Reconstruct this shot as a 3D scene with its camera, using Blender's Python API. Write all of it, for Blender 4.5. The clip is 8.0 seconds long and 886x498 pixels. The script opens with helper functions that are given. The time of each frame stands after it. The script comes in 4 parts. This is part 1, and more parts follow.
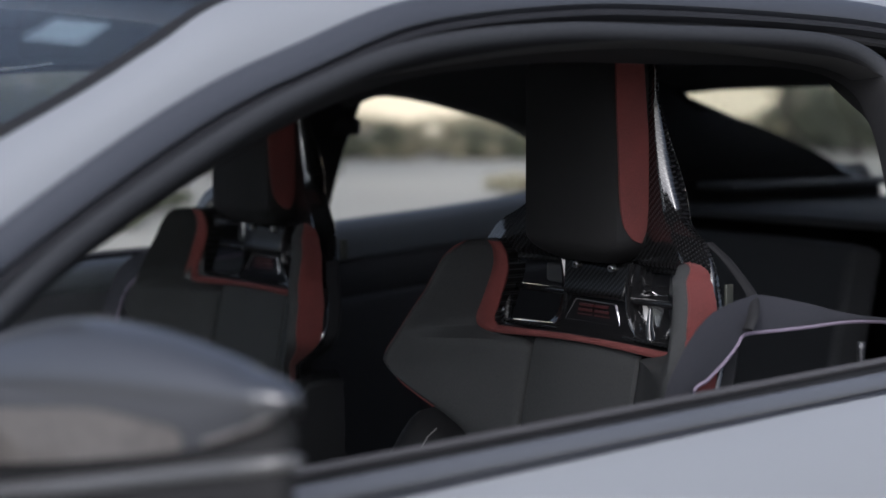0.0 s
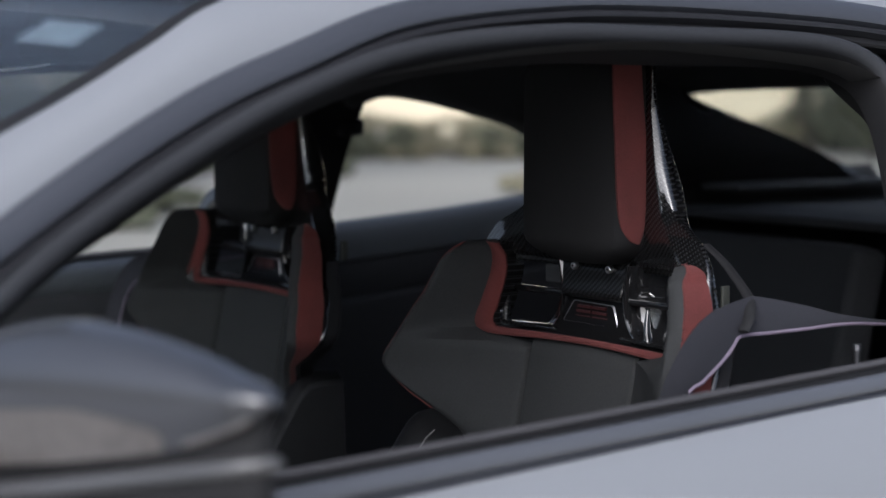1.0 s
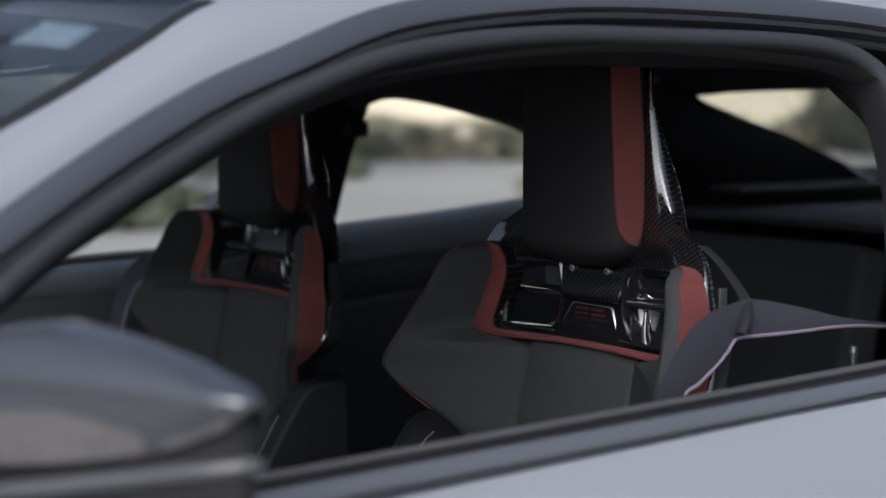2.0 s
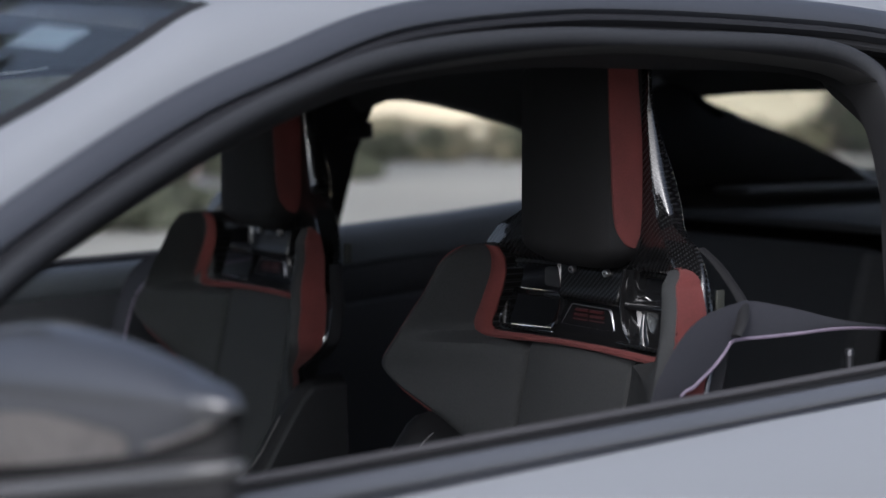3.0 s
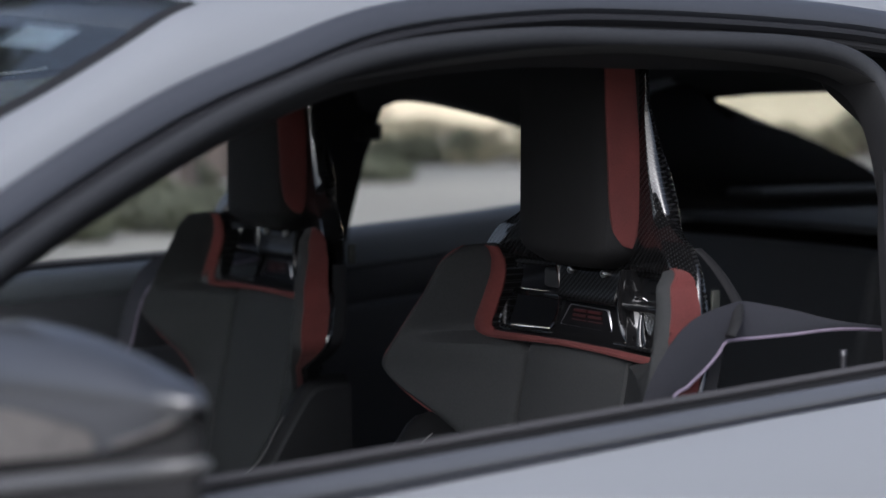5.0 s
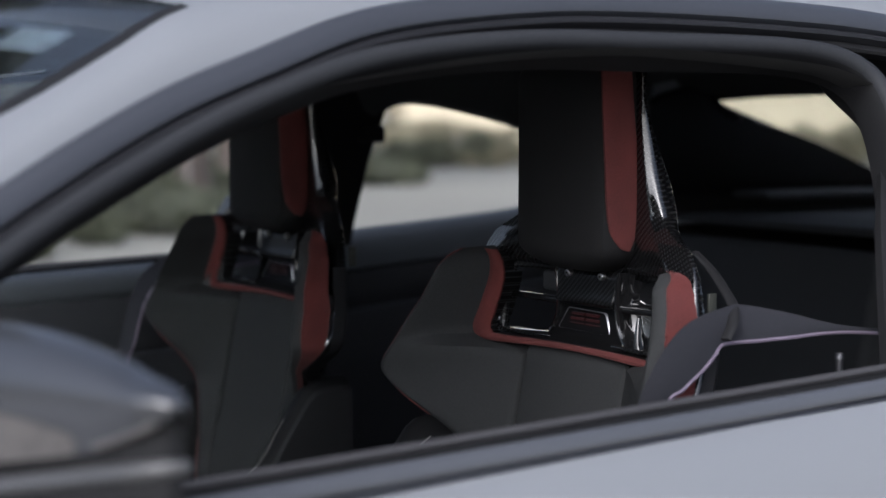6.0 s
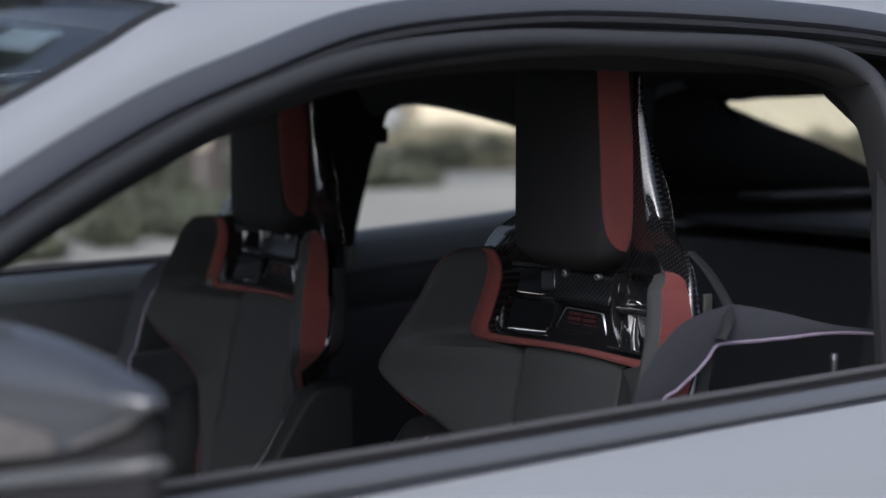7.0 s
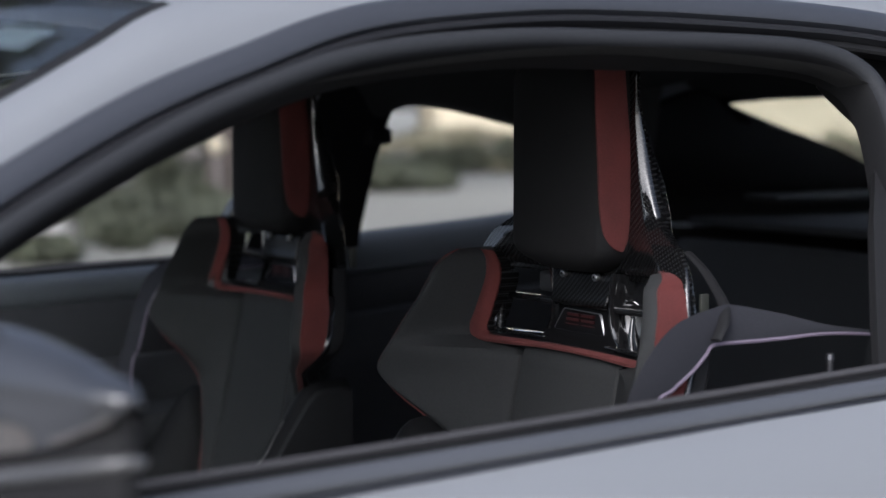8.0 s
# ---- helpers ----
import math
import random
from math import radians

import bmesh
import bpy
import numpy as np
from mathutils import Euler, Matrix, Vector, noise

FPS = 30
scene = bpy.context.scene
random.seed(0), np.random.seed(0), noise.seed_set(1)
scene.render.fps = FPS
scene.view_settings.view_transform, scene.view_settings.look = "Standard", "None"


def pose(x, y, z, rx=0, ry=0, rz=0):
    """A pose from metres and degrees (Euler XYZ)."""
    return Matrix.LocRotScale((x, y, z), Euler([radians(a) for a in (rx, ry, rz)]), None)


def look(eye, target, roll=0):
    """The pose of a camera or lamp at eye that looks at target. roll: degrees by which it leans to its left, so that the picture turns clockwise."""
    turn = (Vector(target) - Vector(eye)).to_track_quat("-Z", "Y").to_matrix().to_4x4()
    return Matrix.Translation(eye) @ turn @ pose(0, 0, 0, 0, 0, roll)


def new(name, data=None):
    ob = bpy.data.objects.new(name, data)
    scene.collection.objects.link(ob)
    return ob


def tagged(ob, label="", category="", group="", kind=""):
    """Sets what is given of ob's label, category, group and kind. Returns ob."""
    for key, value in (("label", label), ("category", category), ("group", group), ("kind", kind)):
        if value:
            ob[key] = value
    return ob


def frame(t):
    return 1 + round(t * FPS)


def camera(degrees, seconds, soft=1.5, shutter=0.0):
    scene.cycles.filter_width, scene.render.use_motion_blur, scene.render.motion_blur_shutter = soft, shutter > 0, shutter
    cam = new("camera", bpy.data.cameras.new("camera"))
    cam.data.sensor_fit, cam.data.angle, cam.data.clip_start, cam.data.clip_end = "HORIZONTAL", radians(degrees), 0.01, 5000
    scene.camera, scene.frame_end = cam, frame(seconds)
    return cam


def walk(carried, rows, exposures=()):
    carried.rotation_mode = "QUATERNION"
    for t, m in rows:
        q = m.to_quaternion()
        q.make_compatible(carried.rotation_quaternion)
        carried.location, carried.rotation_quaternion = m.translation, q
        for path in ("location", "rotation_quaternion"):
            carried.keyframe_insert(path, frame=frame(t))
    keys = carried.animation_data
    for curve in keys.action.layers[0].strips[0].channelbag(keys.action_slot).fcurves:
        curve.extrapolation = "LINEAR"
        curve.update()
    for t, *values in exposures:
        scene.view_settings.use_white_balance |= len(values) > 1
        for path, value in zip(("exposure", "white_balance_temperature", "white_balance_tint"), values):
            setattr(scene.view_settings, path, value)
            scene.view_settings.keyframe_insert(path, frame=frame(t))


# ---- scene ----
# The car stands along x with its nose towards -x; y runs across it, its centre line is y = 0.
cam = camera(27.12, 8.0)
cam.data.dof.use_dof, cam.data.dof.focus_distance, cam.data.dof.aperture_fstop = True, 2.12, 3.6
walk(cam, [
    (0.0, pose(-1.4327, -1.9883, 1.2213, 85.058, 0.014, -36.787)),
    (0.5, pose(-1.4238, -1.9936, 1.2222, 85.055, 0.003, -36.544)),
    (1.0, pose(-1.4148, -1.9997, 1.2224, 85.065, 0.005, -36.298)),
    (1.5, pose(-1.4062, -2.0068, 1.2227, 85.079, -0.003, -36.021)),
    (3.0, pose(-1.3811, -2.0263, 1.2242, 85.126, -0.007, -35.237)),
    (3.5, pose(-1.3731, -2.0327, 1.2231, 85.143, 0.012, -34.994)),
    (4.0, pose(-1.3652, -2.0393, 1.2212, 85.173, 0.020, -34.744)),
    (4.5, pose(-1.3565, -2.0451, 1.2210, 85.192, 0.004, -34.463)),
    (6.0, pose(-1.3294, -2.0597, 1.2210, 85.299, -0.023, -33.729)),
    (6.5, pose(-1.3194, -2.0658, 1.2188, 85.343, -0.016, -33.467)),
    (7.0, pose(-1.3086, -2.0705, 1.2178, 85.385, -0.012, -33.211)),
    (7.5, pose(-1.2976, -2.0739, 1.2158, 85.434, -0.001, -32.947)),
    (8.0, pose(-1.2870, -2.0789, 1.2135, 85.497, 0.006, -32.685)),
], exposures=[(0.0, 1.02, 5650, 11)])

# ---- light: an open, hazy evening sky and a low, wide, soft sun ----
SUN_UP, SUN_TURN = 37, 230
world = bpy.data.worlds.new("evening_sky")
scene.world = world
world.use_nodes = True
wn = world.node_tree.nodes
sky = wn.new("ShaderNodeTexSky")
sky.sky_type, sky.sun_disc = "NISHITA", False
sky.sun_elevation, sky.sun_rotation = radians(SUN_UP), radians(SUN_TURN)
sky.dust_density, sky.air_density, sky.ozone_density = 6.5, 0.7, 0.3
wn["Background"].inputs["Strength"].default_value = 0.115
haze = wn.new("ShaderNodeHueSaturation")
haze.inputs["Saturation"].default_value = 0.6
world.node_tree.links.new(sky.outputs["Color"], haze.inputs["Color"])
world.node_tree.links.new(haze.outputs["Color"], wn["Background"].inputs["Color"])
sun = new("sun", bpy.data.lights.new("sun", "SUN"))
sun.data.energy, sun.data.angle, sun.data.color = 0.18, radians(18), (1.0, 0.93, 0.84)
sun_way = Vector((math.sin(radians(SUN_TURN)) * math.cos(radians(SUN_UP)), math.cos(radians(SUN_TURN)) * math.cos(radians(SUN_UP)), math.sin(radians(SUN_UP))))
sun.matrix_world = look(sun_way * 50, (0, 0, 0))

# ---- materials ----
def surface(name, base, rough=0.5, metal=0.0, coat=0.0, coat_rough=0.05, grain=200.0, vary=0.12, bump=0.05, depth=0.001, sheen=0.0,
            patch=3.0, spec=0.5, rough_vary=0.1, weave=0.0, contrast=0.5):
    """A worn surface: fine grain and larger patches in colour, gloss and relief, in object space."""
    m = bpy.data.materials.new(name)
    m.use_nodes = True
    n, link = m.node_tree.nodes, m.node_tree.links.new
    b = n["Principled BSDF"]
    where = n.new("ShaderNodeTexCoord")
    fine, broad = n.new("ShaderNodeTexNoise"), n.new("ShaderNodeTexNoise")
    fine.inputs["Scale"].default_value, fine.inputs["Detail"].default_value = grain, 4
    broad.inputs["Scale"].default_value, broad.inputs["Detail"].default_value = patch, 5
    link(where.outputs["Object"], fine.inputs["Vector"])
    link(where.outputs["Object"], broad.inputs["Vector"])
    mix = n.new("ShaderNodeMath")
    mix.operation = "ADD"
    link(fine.outputs["Fac"], mix.inputs[0])
    link(broad.outputs["Fac"], mix.inputs[1])
    ramp = n.new("ShaderNodeMapRange")
    ramp.inputs["From Min"].default_value, ramp.inputs["From Max"].default_value = 0.6, 1.4
    ramp.inputs["To Min"].default_value, ramp.inputs["To Max"].default_value = 1 - vary, 1 + vary
    link(mix.outputs[0], ramp.inputs["Value"])
    tone = n.new("ShaderNodeVectorMath")
    tone.operation = "SCALE"
    tone.inputs[0].default_value = base
    link(ramp.outputs["Result"], tone.inputs["Scale"])
    link(tone.outputs["Vector"], b.inputs["Base Color"])
    gloss = n.new("ShaderNodeMapRange")
    gloss.inputs["From Min"].default_value, gloss.inputs["From Max"].default_value = 0.3, 0.7
    gloss.inputs["To Min"].default_value, gloss.inputs["To Max"].default_value = max(rough * (1 - rough_vary), 0.01), min(rough * (1 + rough_vary), 1)
    link(broad.outputs["Fac"], gloss.inputs["Value"])
    link(gloss.outputs["Result"], b.inputs["Roughness"])
    b.inputs["Metallic"].default_value, b.inputs["Specular IOR Level"].default_value = metal, spec
    b.inputs["Coat Weight"].default_value, b.inputs["Coat Roughness"].default_value = coat, coat_rough
    b.inputs["Sheen Weight"].default_value = sheen
    rise = n.new("ShaderNodeBump")
    rise.inputs["Strength"].default_value, rise.inputs["Distance"].default_value = bump, depth
    link(fine.outputs["Fac"], rise.inputs["Height"])
    link(rise.outputs["Normal"], b.inputs["Normal"])
    if weave:
        # 2 x 2 twill: slanted bands that break at each tow
        turn = n.new("ShaderNodeMapping")
        turn.inputs["Rotation"].default_value = (radians(45), 0, 0)
        link(where.outputs["Object"], turn.inputs["Vector"])
        bands = n.new("ShaderNodeTexWave")
        bands.wave_type, bands.bands_direction = "BANDS", "Y"
        bands.inputs["Scale"].default_value, bands.inputs["Distortion"].default_value = weave, 0.6
        bands.inputs["Detail Scale"].default_value = 40
        link(turn.outputs["Vector"], bands.inputs["Vector"])
        tow = n.new("ShaderNodeMapRange")
        tow.inputs["To Min"].default_value, tow.inputs["To Max"].default_value = 1 - contrast, 1 + 1.4 * contrast
        cross = n.new("ShaderNodeTexWave")
        cross.wave_type, cross.bands_direction = "BANDS", "Z"
        cross.inputs["Scale"].default_value, cross.inputs["Distortion"].default_value = weave * 0.5, 1.0
        cross.inputs["Detail Scale"].default_value = 40
        link(turn.outputs["Vector"], cross.inputs["Vector"])
        over = n.new("ShaderNodeMath")
        over.operation = "MULTIPLY"
        link(bands.outputs["Fac"], over.inputs[0])
        link(cross.outputs["Fac"], over.inputs[1])
        link(over.outputs[0], tow.inputs["Value"])
        link(tow.outputs["Result"], tone.inputs["Scale"])
        shine = n.new("ShaderNodeMath")
        shine.operation = "MULTIPLY"
        shine.inputs[1].default_value = spec
        link(tow.outputs["Result"], shine.inputs[0])
        link(shine.outputs[0], b.inputs["Specular IOR Level"])
    return m


def glass(name, colour=(0.9, 0.93, 0.92), clear=0.0):
    """clear: the share of the light that goes straight through a thin pane."""
    m = bpy.data.materials.new(name)
    m.use_nodes = True
    n = m.node_tree.nodes
    b = n["Principled BSDF"]
    if clear:
        straight, blend = n.new("ShaderNodeBsdfTransparent"), n.new("ShaderNodeMixShader")
        straight.inputs["Color"].default_value = (*colour, 1)
        blend.inputs["Fac"].default_value = clear
        m.node_tree.links.new(b.outputs["BSDF"], blend.inputs[1])
        m.node_tree.links.new(straight.outputs["BSDF"], blend.inputs[2])
        m.node_tree.links.new(blend.outputs["Shader"], n["Material Output"].inputs["Surface"])
    b.inputs["Base Color"].default_value = (*colour, 1)
    b.inputs["Transmission Weight"].default_value, b.inputs["Roughness"].default_value, b.inputs["IOR"].default_value = 1, 0.01, 1.5
    return m


PAINT = surface("satin_grey_paint", (0.208, 0.217, 0.231), 0.6, 0.12, 0.0, 0.4, 900, 0.03, 0.02, 0.0003, patch=1.2)
TRIM = surface("satin_dark_trim", (0.040, 0.043, 0.052), 0.42, 0.0, 0.2, 0.3, 500, 0.1, 0.03, 0.0004, spec=0.35)
BELTSTRIP = surface("satin_belt_strip", (0.07, 0.073, 0.082), 0.35, 0.0, 0.5, 0.12, 500, 0.1, 0.03, 0.0004)
LIPRUBBER = surface("grey_wiper_rubber", (0.052, 0.051, 0.054), 0.7, spec=0.15, grain=250, bump=0.08)
BLACK = surface("matt_black_plastic", (0.013, 0.013, 0.014), 0.65, spec=0.2, grain=300)
RUBBER = surface("rubber_seal", (0.030, 0.0315, 0.035), 0.65, spec=0.12, grain=250, bump=0.08)
LIPDARK = surface("dark_frame_lip", (0.019, 0.0195, 0.0225), 0.6, spec=0.15, grain=250, bump=0.08)
GLOSS = surface("gloss_black_cap", (0.02, 0.021, 0.025), 0.22, 0.0, 0.8, 0.12, 300, 0.1, 0.02)
LEATHER = surface("grey_black_leather", (0.0285, 0.0295, 0.0300), 0.75, spec=0.1, grain=420, vary=0.18, bump=0.3, depth=0.0007, patch=5)
DARKSOFT = surface("black_soft_trim", (0.042, 0.044, 0.047), 0.85, spec=0.2, grain=350, vary=0.12, bump=0.2, depth=0.0006)
CARD = surface("door_card_leather", (0.03, 0.031, 0.034), 0.65, spec=0.2, grain=350, vary=0.15, bump=0.2, depth=0.0006)
HIPLEATHER = surface("dark_bolster_leather", (0.0065, 0.0065, 0.007), 0.6, spec=0.12, grain=420, vary=0.15, bump=0.25, depth=0.0006, patch=5)
STITCH = surface("pale_stitching", (0.13, 0.125, 0.12), 0.7, grain=900, bump=0.4)
SOFT = surface("dark_soft_trim", (0.064, 0.071, 0.079), 0.45, spec=0.4, grain=350, vary=0.12, bump=0.2, depth=0.0006)
RED = surface("red_suede", (0.090, 0.0215, 0.0195), 0.95, spec=0.3, grain=600, vary=0.32, bump=0.4, depth=0.0008, sheen=0.04, patch=14)
LINING = surface("black_headliner", (0.06, 0.06, 0.062), 0.95, spec=0.2, grain=500, bump=0.2)
CARBON = surface("carbon_weave", (0.008, 0.008, 0.0085), 0.3, 0.0, 1.0, 0.05, 400, 0.1, 0.03, 0.0003, weave=110, spec=0.15, contrast=0.45)
CARBON.node_tree.nodes["Principled BSDF"].inputs["Coat IOR"].default_value = 1.68
DULLCARBON = surface("satin_carbon_weave", (0.0085, 0.0085, 0.0088), 0.36, 0.0, 0.2, 0.06, 400, 0.1, 0.03, 0.0003, weave=115, spec=0.18, contrast=0.65)
BADGE = surface("satin_steel_badge", (0.55, 0.55, 0.57), 0.4, 0.9, grain=300)
# Black suede, its base lowered further for the weak sky light on the pads.
SUEDE = surface("black_suede", (0.0105, 0.0105, 0.0108), 0.95, spec=0.22, grain=600, vary=0.2, bump=0.3, depth=0.0006, patch=10)
MIRRORCAP = surface("dark_metallic_cap", (0.023, 0.0245, 0.029), 0.45, 0.1, 1.0, 0.05, 300, 0.08, 0.02)
MIRRORCAP.node_tree.nodes["Principled BSDF"].inputs["Coat IOR"].default_value = 1.65
MIRRORLIP = surface("satin_grey_lip", (0.07, 0.07, 0.072), 0.35, 0.0, 0.5, 0.15, 300, 0.1, 0.02)
GLOSSBAR = surface("piano_black", (0.008, 0.008, 0.0085), 0.12, 0.0, 1.0, 0.04, 300, 0.1, 0.01)
BLACKGLASS = surface("black_badge_face", (0.006, 0.006, 0.0065), 0.4, spec=0.06, grain=300)
CHROME = surface("brushed_steel", (0.62, 0.63, 0.66), 0.25, 1.0, grain=300)
SCREW = surface("steel_screw", (0.7, 0.7, 0.7), 0.35, 1.0, grain=300)
INDICATOR = surface("pale_grey_lens", (0.078, 0.071, 0.066), 0.35, 0.0, 0.8, 0.08, 90, 0.3, 0.05, patch=25)
DULLRED = surface("dull_red_plastic", (0.034, 0.006, 0.006), 0.4, grain=300)
WEBBING = surface("grey_webbing", (0.022, 0.0225, 0.0275), 0.85, spec=0.25, grain=700, vary=0.2, bump=0.4, depth=0.0008)
WEBEDGE = surface("lilac_webbing_edge", (0.145, 0.118, 0.16), 0.75, grain=700, vary=0.15, bump=0.3)
LABEL = surface("pale_green_label", (0.033, 0.035, 0.029), 0.6, grain=200)
STICKER = surface("pale_blue_sticker", (0.15, 0.185, 0.22), 0.4, grain=80, vary=0.2, patch=40)
TYRE = surface("tyre_rubber", (0.02, 0.02, 0.02), 0.8, grain=120)
RIM = surface("dark_alloy", (0.08, 0.08, 0.085), 0.35, 0.9, grain=200)
CARPET = surface("black_carpet", (0.015, 0.015, 0.016), 0.95, grain=700, bump=0.5)
GLASS = glass("clear_glass")
SCREENGLASS = glass("windscreen_glass", (0.93, 0.95, 0.94), 0.65)
ASPHALT = surface("pale_concrete", (0.29, 0.283, 0.243), 0.85, grain=40, vary=0.2, bump=0.3, depth=0.004, patch=0.25)
KERB = surface("kerb_stone", (0.4, 0.39, 0.37), 0.85, grain=30, vary=0.15)
SOIL = surface("dry_soil", (0.2, 0.17, 0.13), 0.95, grain=20, vary=0.3, bump=0.5, depth=0.01)
LEAF = surface("leaf_green", (0.084, 0.092, 0.060), 0.7, grain=6, vary=0.5, patch=1.5)
PALELEAF = surface("dry_leaf", (0.22, 0.205, 0.135), 0.6, grain=6, vary=0.4, patch=1.5)
BARK = surface("grey_bark", (0.10, 0.082, 0.07), 0.9, grain=25, vary=0.35, bump=0.6, depth=0.01)
CREAM = surface("cream_render", (0.62, 0.555, 0.40), 0.85, grain=12, vary=0.12, patch=0.4)
ROOFTILE = surface("grey_roofing", (0.2, 0.18, 0.17), 0.8, grain=10)
PALEWALL = surface("pale_wall", (0.36, 0.345, 0.32), 0.85, grain=12, vary=0.12)


# ---- building helpers ----
def spline(points, count):
    """A smooth curve through the points, evenly sampled in their index."""
    p = [Vector(q) for q in points]
    out = []
    for i in range(count):
        s = i / (count - 1) * (len(p) - 1)
        k = min(int(s), len(p) - 2)
        f = s - k
        a, b, c, d = p[max(k - 1, 0)], p[k], p[k + 1], p[min(k + 2, len(p) - 1)]
        out.append(0.5 * ((2 * b) + (c - a) * f + (2 * a - 5 * b + 4 * c - d) * f * f + (3 * b - a - 3 * c + d) * f ** 3))
    return out


def curve_of(*pairs):
    """A smooth function through (x, value) pairs."""
    s = spline([(a, b, 0) for a, b in pairs], 12 * len(pairs))
    xs, ys = [v.x for v in s], [v.y for v in s]
    return lambda x: float(np.interp(x, xs, ys))


def sheet(rows, closed=False, caps=False):
    """A mesh over rows of points; closed joins each row's end to its start."""
    bm = bmesh.new()
    vs = [[bm.verts.new(p) for p in row] for row in rows]
    for a, b in zip(vs, vs[1:]):
        for j in range(len(a) if closed else len(a) - 1):
            k = (j + 1) % len(a)
            bm.faces.new((a[j], a[k], b[k], b[j]))
    if caps:
        for row in (vs[0], vs[-1]):
            bm.faces.new(row)
    return bm


def thick(bm, depth):
    """Gives a sheet a thickness."""
    bmesh.ops.recalc_face_normals(bm, faces=bm.faces)
    bmesh.ops.solidify(bm, geom=bm.faces[:], thickness=depth)
    return bm


def box(x0, y0, z0, x1, y1, z1, round_by=0.0, bm=None):
    bm = bm or bmesh.new()
    r = bmesh.ops.create_cube(bm, size=1.0, matrix=Matrix.Translation(((x0 + x1) / 2, (y0 + y1) / 2, (z0 + z1) / 2)) @ Matrix.Diagonal((x1 - x0, y1 - y0, z1 - z0, 1)))
    if round_by:
        es = {e for v in r["verts"] for e in v.link_edges}
        bmesh.ops.bevel(bm, geom=list(es), offset=round_by, segments=3, profile=0.5, affect="EDGES")
    return bm


def tube(points, radius, sides=10, flat=1.0, bm=None):
    """A round bar along points; radius may be one number or a function of 0..1."""
    bm = bm or bmesh.new()
    pts = [Vector(p) for p in points]
    rows = []
    for i, p in enumerate(pts):
        t = (pts[min(i + 1, len(pts) - 1)] - pts[max(i - 1, 0)]).normalized()
        side = t.cross(Vector((0, 0, 1)) if abs(t.z) < 0.9 else Vector((1, 0, 0))).normalized()
        up = side.cross(t)
        r = radius(i / (len(pts) - 1)) if callable(radius) else radius
        rows.append([bm.verts.new(p + side * r * math.cos(a) + up * r * flat * math.sin(a)) for a in (2 * math.pi * k / sides for k in range(sides))])
    for a, b in zip(rows, rows[1:]):
        for j in range(sides):
            bm.faces.new((a[j], a[(j + 1) % sides], b[(j + 1) % sides], b[j]))
    bm.faces.new(rows[0]), bm.faces.new(rows[-1])
    return bm


def disc(centre, axis, radius, depth, sides=20, bm=None, top=1.0):
    bm = bm or bmesh.new()
    m = Matrix.Translation(centre) @ Vector(axis).to_track_quat("Z", "Y").to_matrix().to_4x4()
    bmesh.ops.create_cone(bm, cap_ends=True, segments=sides, radius1=radius, radius2=radius * top, depth=depth, matrix=m)
    return bm


def part(name, bm, material, parent=None, label="", smooth=True, bevel=0.0, sharp=40):
    """Links a bmesh, given in world places, as one mesh under a thing or a part."""
    root = parent
    while root is not None and root.parent is not None:
        root = root.parent
    if root is not None:
        bmesh.ops.translate(bm, verts=bm.verts, vec=-root.location)
    bmesh.ops.recalc_face_normals(bm, faces=bm.faces)
    me = bpy.data.meshes.new(name)
    for e in bm.edges:
        e.smooth = len(e.link_faces) != 2 or e.calc_face_angle(0) < radians(sharp)
    for f in bm.faces:
        f.smooth = smooth
    bm.to_mesh(me)
    bm.free()
    me.materials.append(material)
    ob = new(name, me)
    ob.parent = parent
    if bevel:
        mod = ob.modifiers.new("soft_edges", "BEVEL")
        mod.width, mod.segments, mod.limit_method, mod.angle_limit = bevel, 3, "ANGLE", radians(35)
    if label:
        ob["label"] = label
    return ob


def thing(name, place, label, category, group=""):
    ob = new(name)
    ob.location = place
    ob.empty_display_size = 0.1
    return tagged(ob, label, category, group)


def flip(bm):
    """The mirror image across the car's centre line."""
    bmesh.ops.scale(bm, verts=bm.verts, vec=(1, -1, 1))
    bmesh.ops.reverse_faces(bm, faces=bm.faces)
    return bm

# ---- the car: body, frames, glass ----
car = thing("car", (0, 0, 0), "matt silver-grey two-door coupe parked with its driver's window down", "car")
CENTRE, HALF = -0.15, 2.4
FRONT_AXLE, REAR_AXLE, WHEEL = -1.78, 1.1, 0.335


def side_y(z):
    """Half width of the leaning window side at a height."""
    return 0.83 - 0.62 * (z - 0.93)


def on_side(x, z):
    return Vector((x, -side_y(z), z))


OUT = Vector((0, -1, 0.62)).normalized()


def belt(x):
    """Height of the door's upper edge."""
    z = 0.9103 + 0.0325 * (x + 0.59)
    if x < -1.1:
        z -= 0.13 * ((-1.1 - x) / 1.45) ** 1.6
    if x > 0.9:
        z -= 0.03 * (x - 0.9) ** 2
    return z


def body_half(x):
    return 0.93 - 0.26 * max(0.0, abs((x - CENTRE) / HALF) - 0.6) ** 2 / 0.16


def sill(x):
    """Lower edge of the body, cut by the wheel arches."""
    z = 0.2 + 0.12 * max(0, abs((x - CENTRE) / HALF) - 0.9) / 0.1
    for axle in (FRONT_AXLE, REAR_AXLE):
        if abs(x - axle) < 0.375:
            z = max(z, WHEEL + math.sqrt(0.375 ** 2 - (x - axle) ** 2))
    return z


